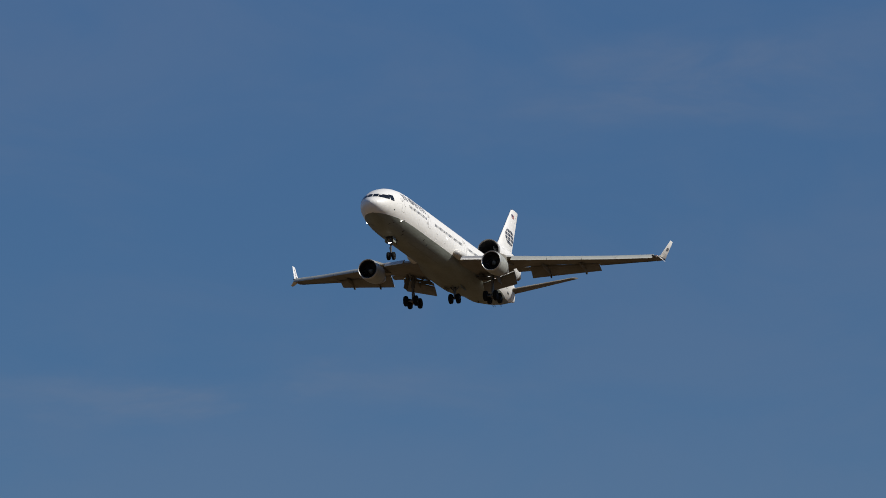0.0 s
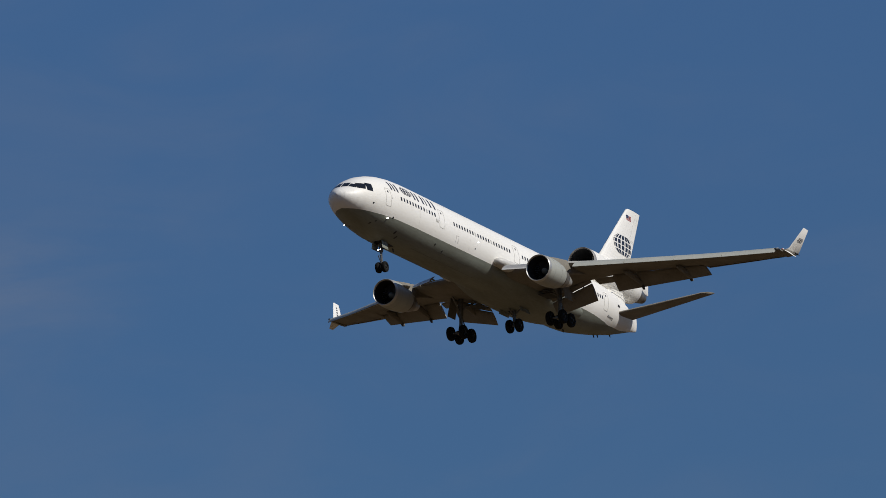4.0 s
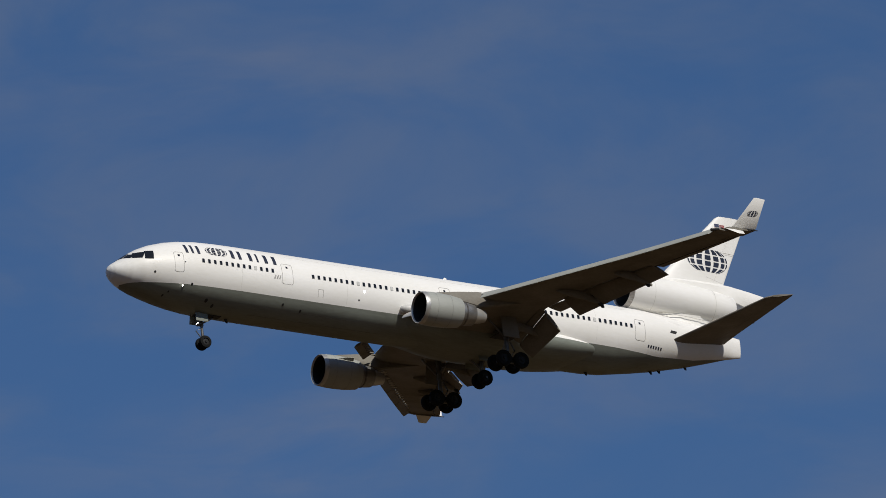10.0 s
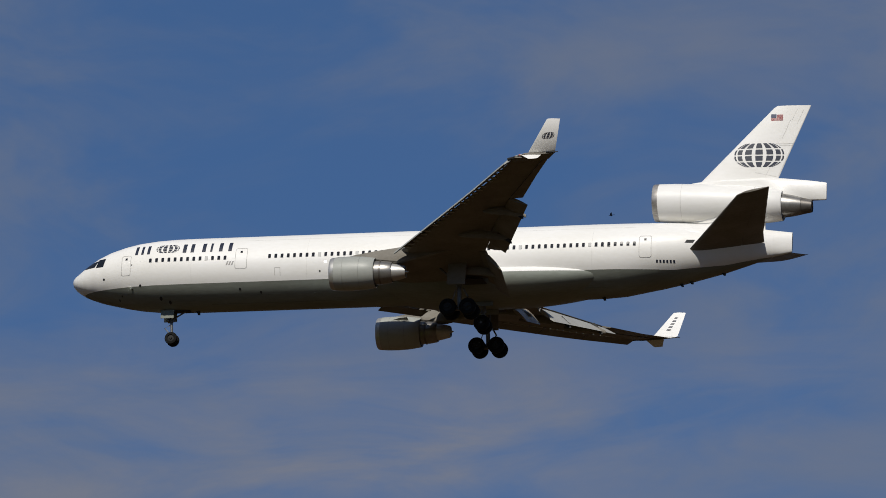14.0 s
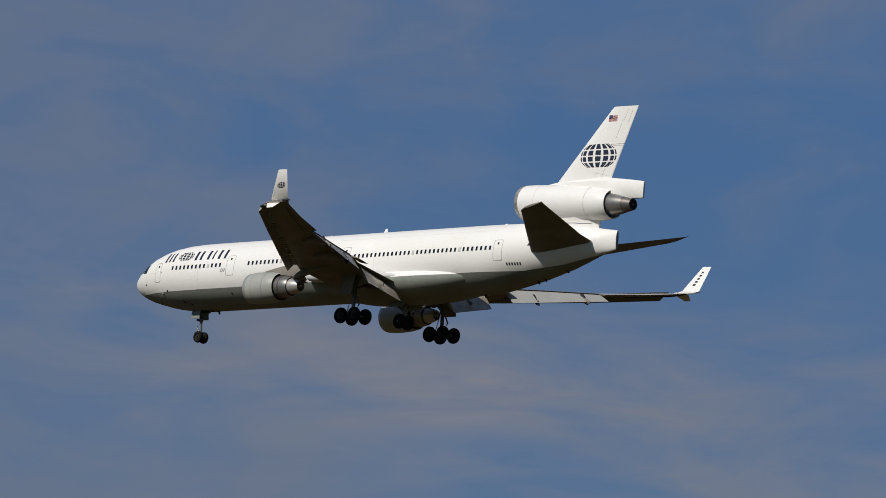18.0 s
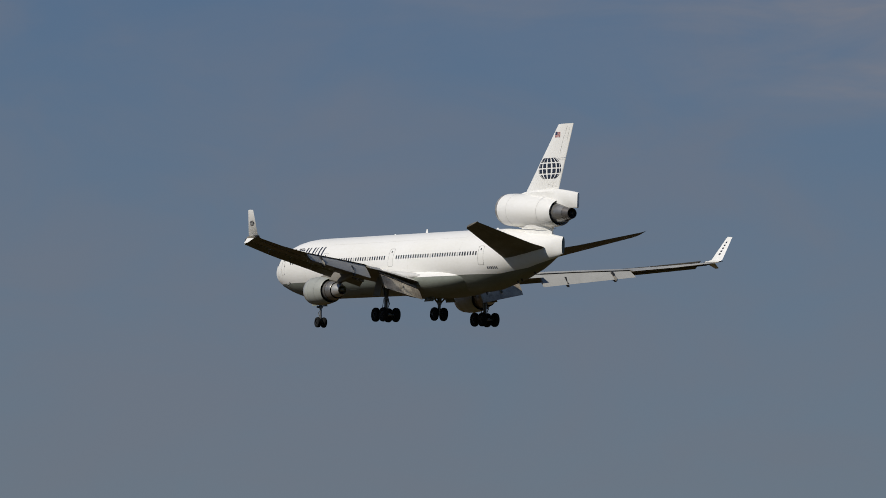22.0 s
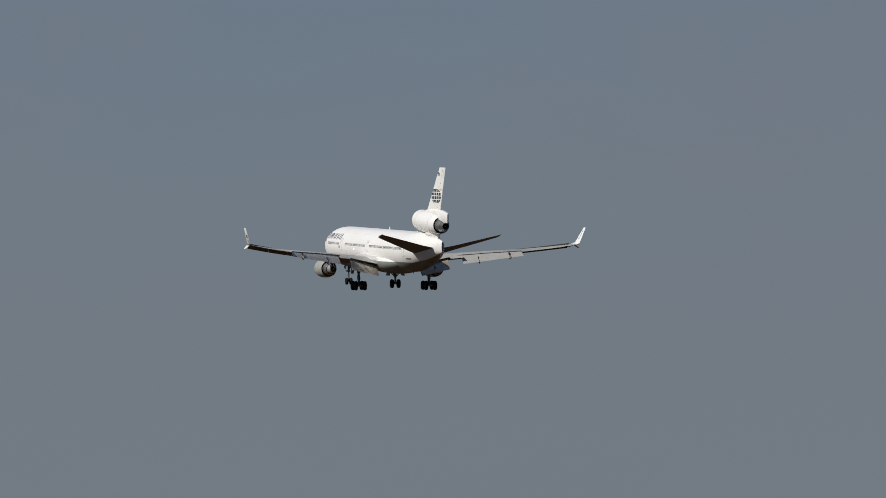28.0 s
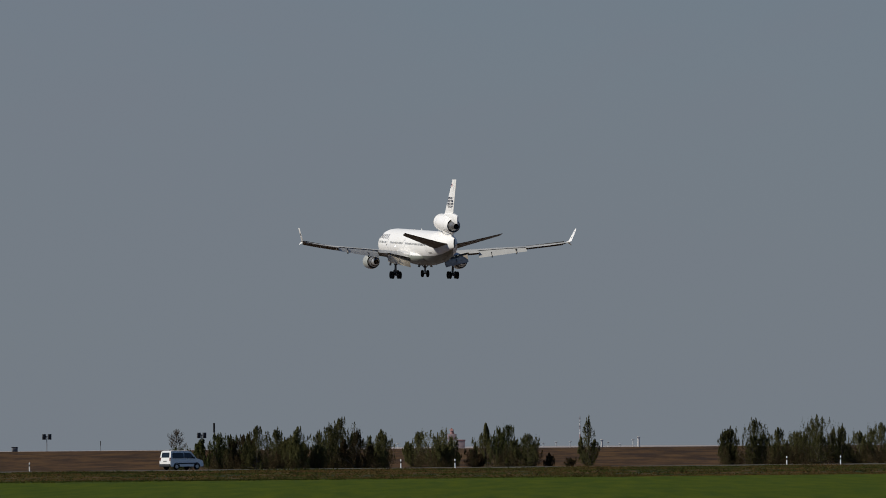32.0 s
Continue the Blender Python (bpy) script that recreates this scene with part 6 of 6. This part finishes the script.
def build_bird():
    """A dark bird on spread wings; x forward."""
    ob = thing("bird", "small dark bird gliding far behind the airliner", "bird")
    bm = bmesh.new()
    rings = []
    for x, r in ((0.22, 0.012), (0.19, 0.035), (0.14, 0.042), (0.08, 0.05), (-0.04, 0.055), (-0.14, 0.035), (-0.2, 0.015)):
        rings.append([Vector((x, r * math.cos(a), 0.9 * r * math.sin(a) + (0.012 if x > 0.12 else 0))) for a in np.linspace(0, 2 * math.pi, 10, False)])
    loft(bm, rings)
    part("body", finish(bm), FEATHER, ob)
    bm = bmesh.new()
    lathe_rings = [[Vector((x, r * math.cos(a), 0.012 + r * math.sin(a))) for a in np.linspace(0, 2 * math.pi, 6, False)] for x, r in ((0.215, 0.012), (0.26, 0.003))]
    loft(bm, lathe_rings)
    part("beak", finish(bm), FEATHER, ob)
    for s in (-1, 1):
        bm = bmesh.new()
        rows = ((0.03, 0.1, -0.06, 0.02), (0.16, 0.12, -0.05, 0.06), (0.3, 0.07, -0.06, 0.08), (0.4, -0.02, -0.08, 0.07))
        loft(bm, [[Vector((f, s * y, z + 0.008)), Vector((f * 0.5 + b * 0.5, s * y, z + 0.014)), Vector((b, s * y, z)), Vector((f * 0.5 + b * 0.5, s * y, z - 0.004))] for y, f, b, z in rows])
        part("wing", finish(bm), FEATHER, ob)
    bm = bmesh.new()
    loft(bm, [[Vector((x, w * a, h * b)) for a, b in ((-1, 0), (0, 1), (1, 0), (0, -1))] for x, w, h in ((-0.16, 0.02, 0.012), (-0.3, 0.06, 0.005))])
    part("tail", finish(bm), FEATHER, ob)
    return ob


bird = build_bird()


def motions():
    walk(airliner, [
        (0, pose(933.97, 302.8, 169.47, -0.18, 4.06, -0.01)),
        (0.5, pose(897.2, 306.04, 167.46, -0.05, 3.63, -0)),
        (1, pose(862.26, 308.98, 165.75, 0.02, 3.44, 0)),
        (1.5, pose(825.5, 312.43, 163.8, -0.02, 3.54, -0)),
        (2, pose(791.72, 317.97, 162.53, -0.16, 3.9, -0.01)),
        (2.5, pose(754.73, 320.58, 160.55, -0.36, 4.35, -0.02)),
        (3, pose(718.22, 326.33, 158.71, -0.45, 4.52, -0.03)),
        (3.5, pose(679.13, 333.4, 156.72, -0.41, 4.36, -0.03)),
        (4, pose(639.26, 339.48, 154.77, -0.28, 4.02, -0.02)),
        (4.5, pose(600.35, 342.81, 153.01, -0.11, 3.7, -0.01)),
        (5, pose(563.28, 345.42, 151.31, 0.07, 3.39, 0)),
        (5.5, pose(526.23, 346.16, 149.47, 0.22, 3.17, 0.01)),
        (6, pose(491.25, 346.29, 148.01, 0.32, 3.04, 0.02)),
        (6.5, pose(457.77, 347.43, 147.07, 0.5, 2.84, 0.03)),
        (7, pose(441.44, 362.33, 152, 0.83, 2.49, 0.04)),
        (7.5, pose(441.81, 393.93, 163.97, 1.19, 2.17, 0.06)),
        (8, pose(431.24, 420.71, 173.9, 1.28, 2.19, 0.06)),
        (8.5, pose(429.4, 461.37, 189.63, 1.08, 2.49, 0.06)),
        (9, pose(417.8, 500.35, 204.46, 0.89, 2.76, 0.05)),
        (9.5, pose(369.22, 504.44, 204.39, 0.88, 2.86, 0.05)),
        (10, pose(316.25, 505.94, 202.95, 1.05, 2.85, 0.06)),
        (10.5, pose(262.32, 505.68, 200.87, 1.18, 2.89, 0.07)),
        (11, pose(209.63, 506.16, 199.15, 1.24, 2.98, 0.07)),
        (11.5, pose(156.88, 506.46, 197.17, 1.42, 3.06, 0.08)),
        (12, pose(104.27, 514, 197.54, 2, 3.09, 0.12)),
        (12.5, pose(53.09, 539.72, 204.37, 2.63, 3.24, 0.15)),
        (13, pose(-2.75, 561.64, 208.99, 2.53, 3.51, 0.15)),
        (13.5, pose(-61.85, 573.49, 209.09, 1.79, 3.69, 0.11)),
        (14, pose(-120.31, 575.86, 205.09, 1.14, 3.74, 0.07)),
        (14.5, pose(-179.24, 580.61, 201.37, 0.96, 3.79, 0.06)),
        (15, pose(-233.9, 576.35, 195.11, 1.09, 4.13, 0.08)),
        (15.5, pose(-284.3, 566.04, 185.56, 1.83, 4.74, 0.14)),
        (16, pose(-330.38, 549.96, 174.23, 2.46, 5.2, 0.18)),
        (16.5, pose(-372.46, 528.11, 162.7, 2.25, 5.08, 0.17)),
        (17, pose(-406.23, 497.43, 149.68, 1.15, 4.44, 0.08)),
        (17.5, pose(-442.08, 478.87, 140.46, 0.5, 3.96, 0.03)),
        (18, pose(-472.12, 459.03, 131.23, 0.37, 3.87, 0.02)),
        (18.5, pose(-507, 447.19, 124.61, 0.63, 4.21, 0.04)),
        (19, pose(-548.62, 442.34, 120.2, 0.96, 4.69, 0.07)),
        (19.5, pose(-582.99, 431.48, 114.62, 1.1, 4.98, 0.08)),
        (20, pose(-609.3, 416.26, 108.18, 0.99, 4.94, 0.07)),
        (20.5, pose(-623.51, 395.3, 100.55, 0.74, 4.66, 0.05)),
        (21, pose(-621.31, 366.42, 91.43, 0.51, 4.37, 0.04)),
        (21.5, pose(-626.58, 344.35, 84.41, 0.36, 4.16, 0.02)),
        (22, pose(-663.19, 341.64, 82.02, 0.27, 4.03, 0.02)),
        (22.5, pose(-701.04, 338.48, 79.77, 0.17, 3.86, 0.01)),
        (23, pose(-738.89, 333.26, 77.47, 0.08, 3.67, 0)),
        (23.5, pose(-775.66, 328.45, 75.15, 0.1, 3.73, 0.01)),
        (24, pose(-812.7, 325.59, 72.95, 0.15, 3.87, 0.01)),
        (24.5, pose(-851.53, 320.55, 70.84, 0.17, 3.95, 0.01)),
        (25, pose(-889.23, 316.67, 68.44, 0.22, 4.11, 0.01)),
        (25.5, pose(-924.86, 313.21, 66.13, 0.27, 4.31, 0.02)),
        (26, pose(-959.17, 310.68, 63.94, 0.3, 4.44, 0.02)),
        (26.5, pose(-993.03, 309.59, 61.9, 0.29, 4.42, 0.02)),
        (27, pose(-1028.72, 308.67, 59.76, 0.23, 4.25, 0.02)),
        (27.5, pose(-1062.66, 309.9, 57.57, 0.19, 4.15, 0.01)),
        (28, pose(-1100.14, 311.08, 55.56, 0.19, 4.16, 0.01)),
        (28.5, pose(-1136.95, 311.03, 53.49, 0.18, 4.15, 0.01)),
        (29, pose(-1171.51, 308.96, 51.53, 0.15, 4.08, 0.01)),
        (29.5, pose(-1206.75, 307.88, 49.73, 0.09, 3.85, 0.01)),
        (30, pose(-1241.88, 305.69, 47.98, 0, 3.51, -0.04)),
        (30.5, pose(-1277.33, 302.98, 45.75, -0.08, 3.16, -0.12)),
        (31, pose(-1321.79, 303.47, 43.8, -0.15, 2.82, -0.26)),
        (31.5, pose(-1354.56, 302.24, 41.22, -0.2, 2.59, -0.29)),
        (32, pose(-1392.12, 299.53, 38.86, -0.21, 2.51, -0.01)),
    ])
    # the bird crosses far behind the airliner in a straight glide
    walk(bird, [(t, pose(-129.66 - 37.25 * (t - 14), 687.89 - 7.23 * (t - 14), 249.21 - 5.7 * (t - 14), 8, 6, 191)) for t in (0.0, 8.0, 16.0, 24.0, 32.0)])
    # the antenna turns steadily, broadside to the road at 30.75 s
    face = math.degrees(math.atan2(ACROSS.y, ACROSS.x))
    head = radar_dish.location.copy()
    walk(radar_dish, [(float(t), pose(*head, 0, 0, face + 80.0 * (t - 30.75))) for t in range(33)])
    start = roadside(322, 1.6)
    heading = math.degrees(math.atan2(ROAD_WAY.y, ROAD_WAY.x))
    rows = []
    for t in (0.0, 8.0, 16.0, 24.0, 28.0, 30.0, 31.0, 32.0):
        p = start - ROAD_WAY * (29.3 * (32.0 - t))
        rows.append((t, pose(p.x, p.y, rise(p.length) + 0.165, 0, 0, heading + 8)))
    walk(van, rows)


motions()
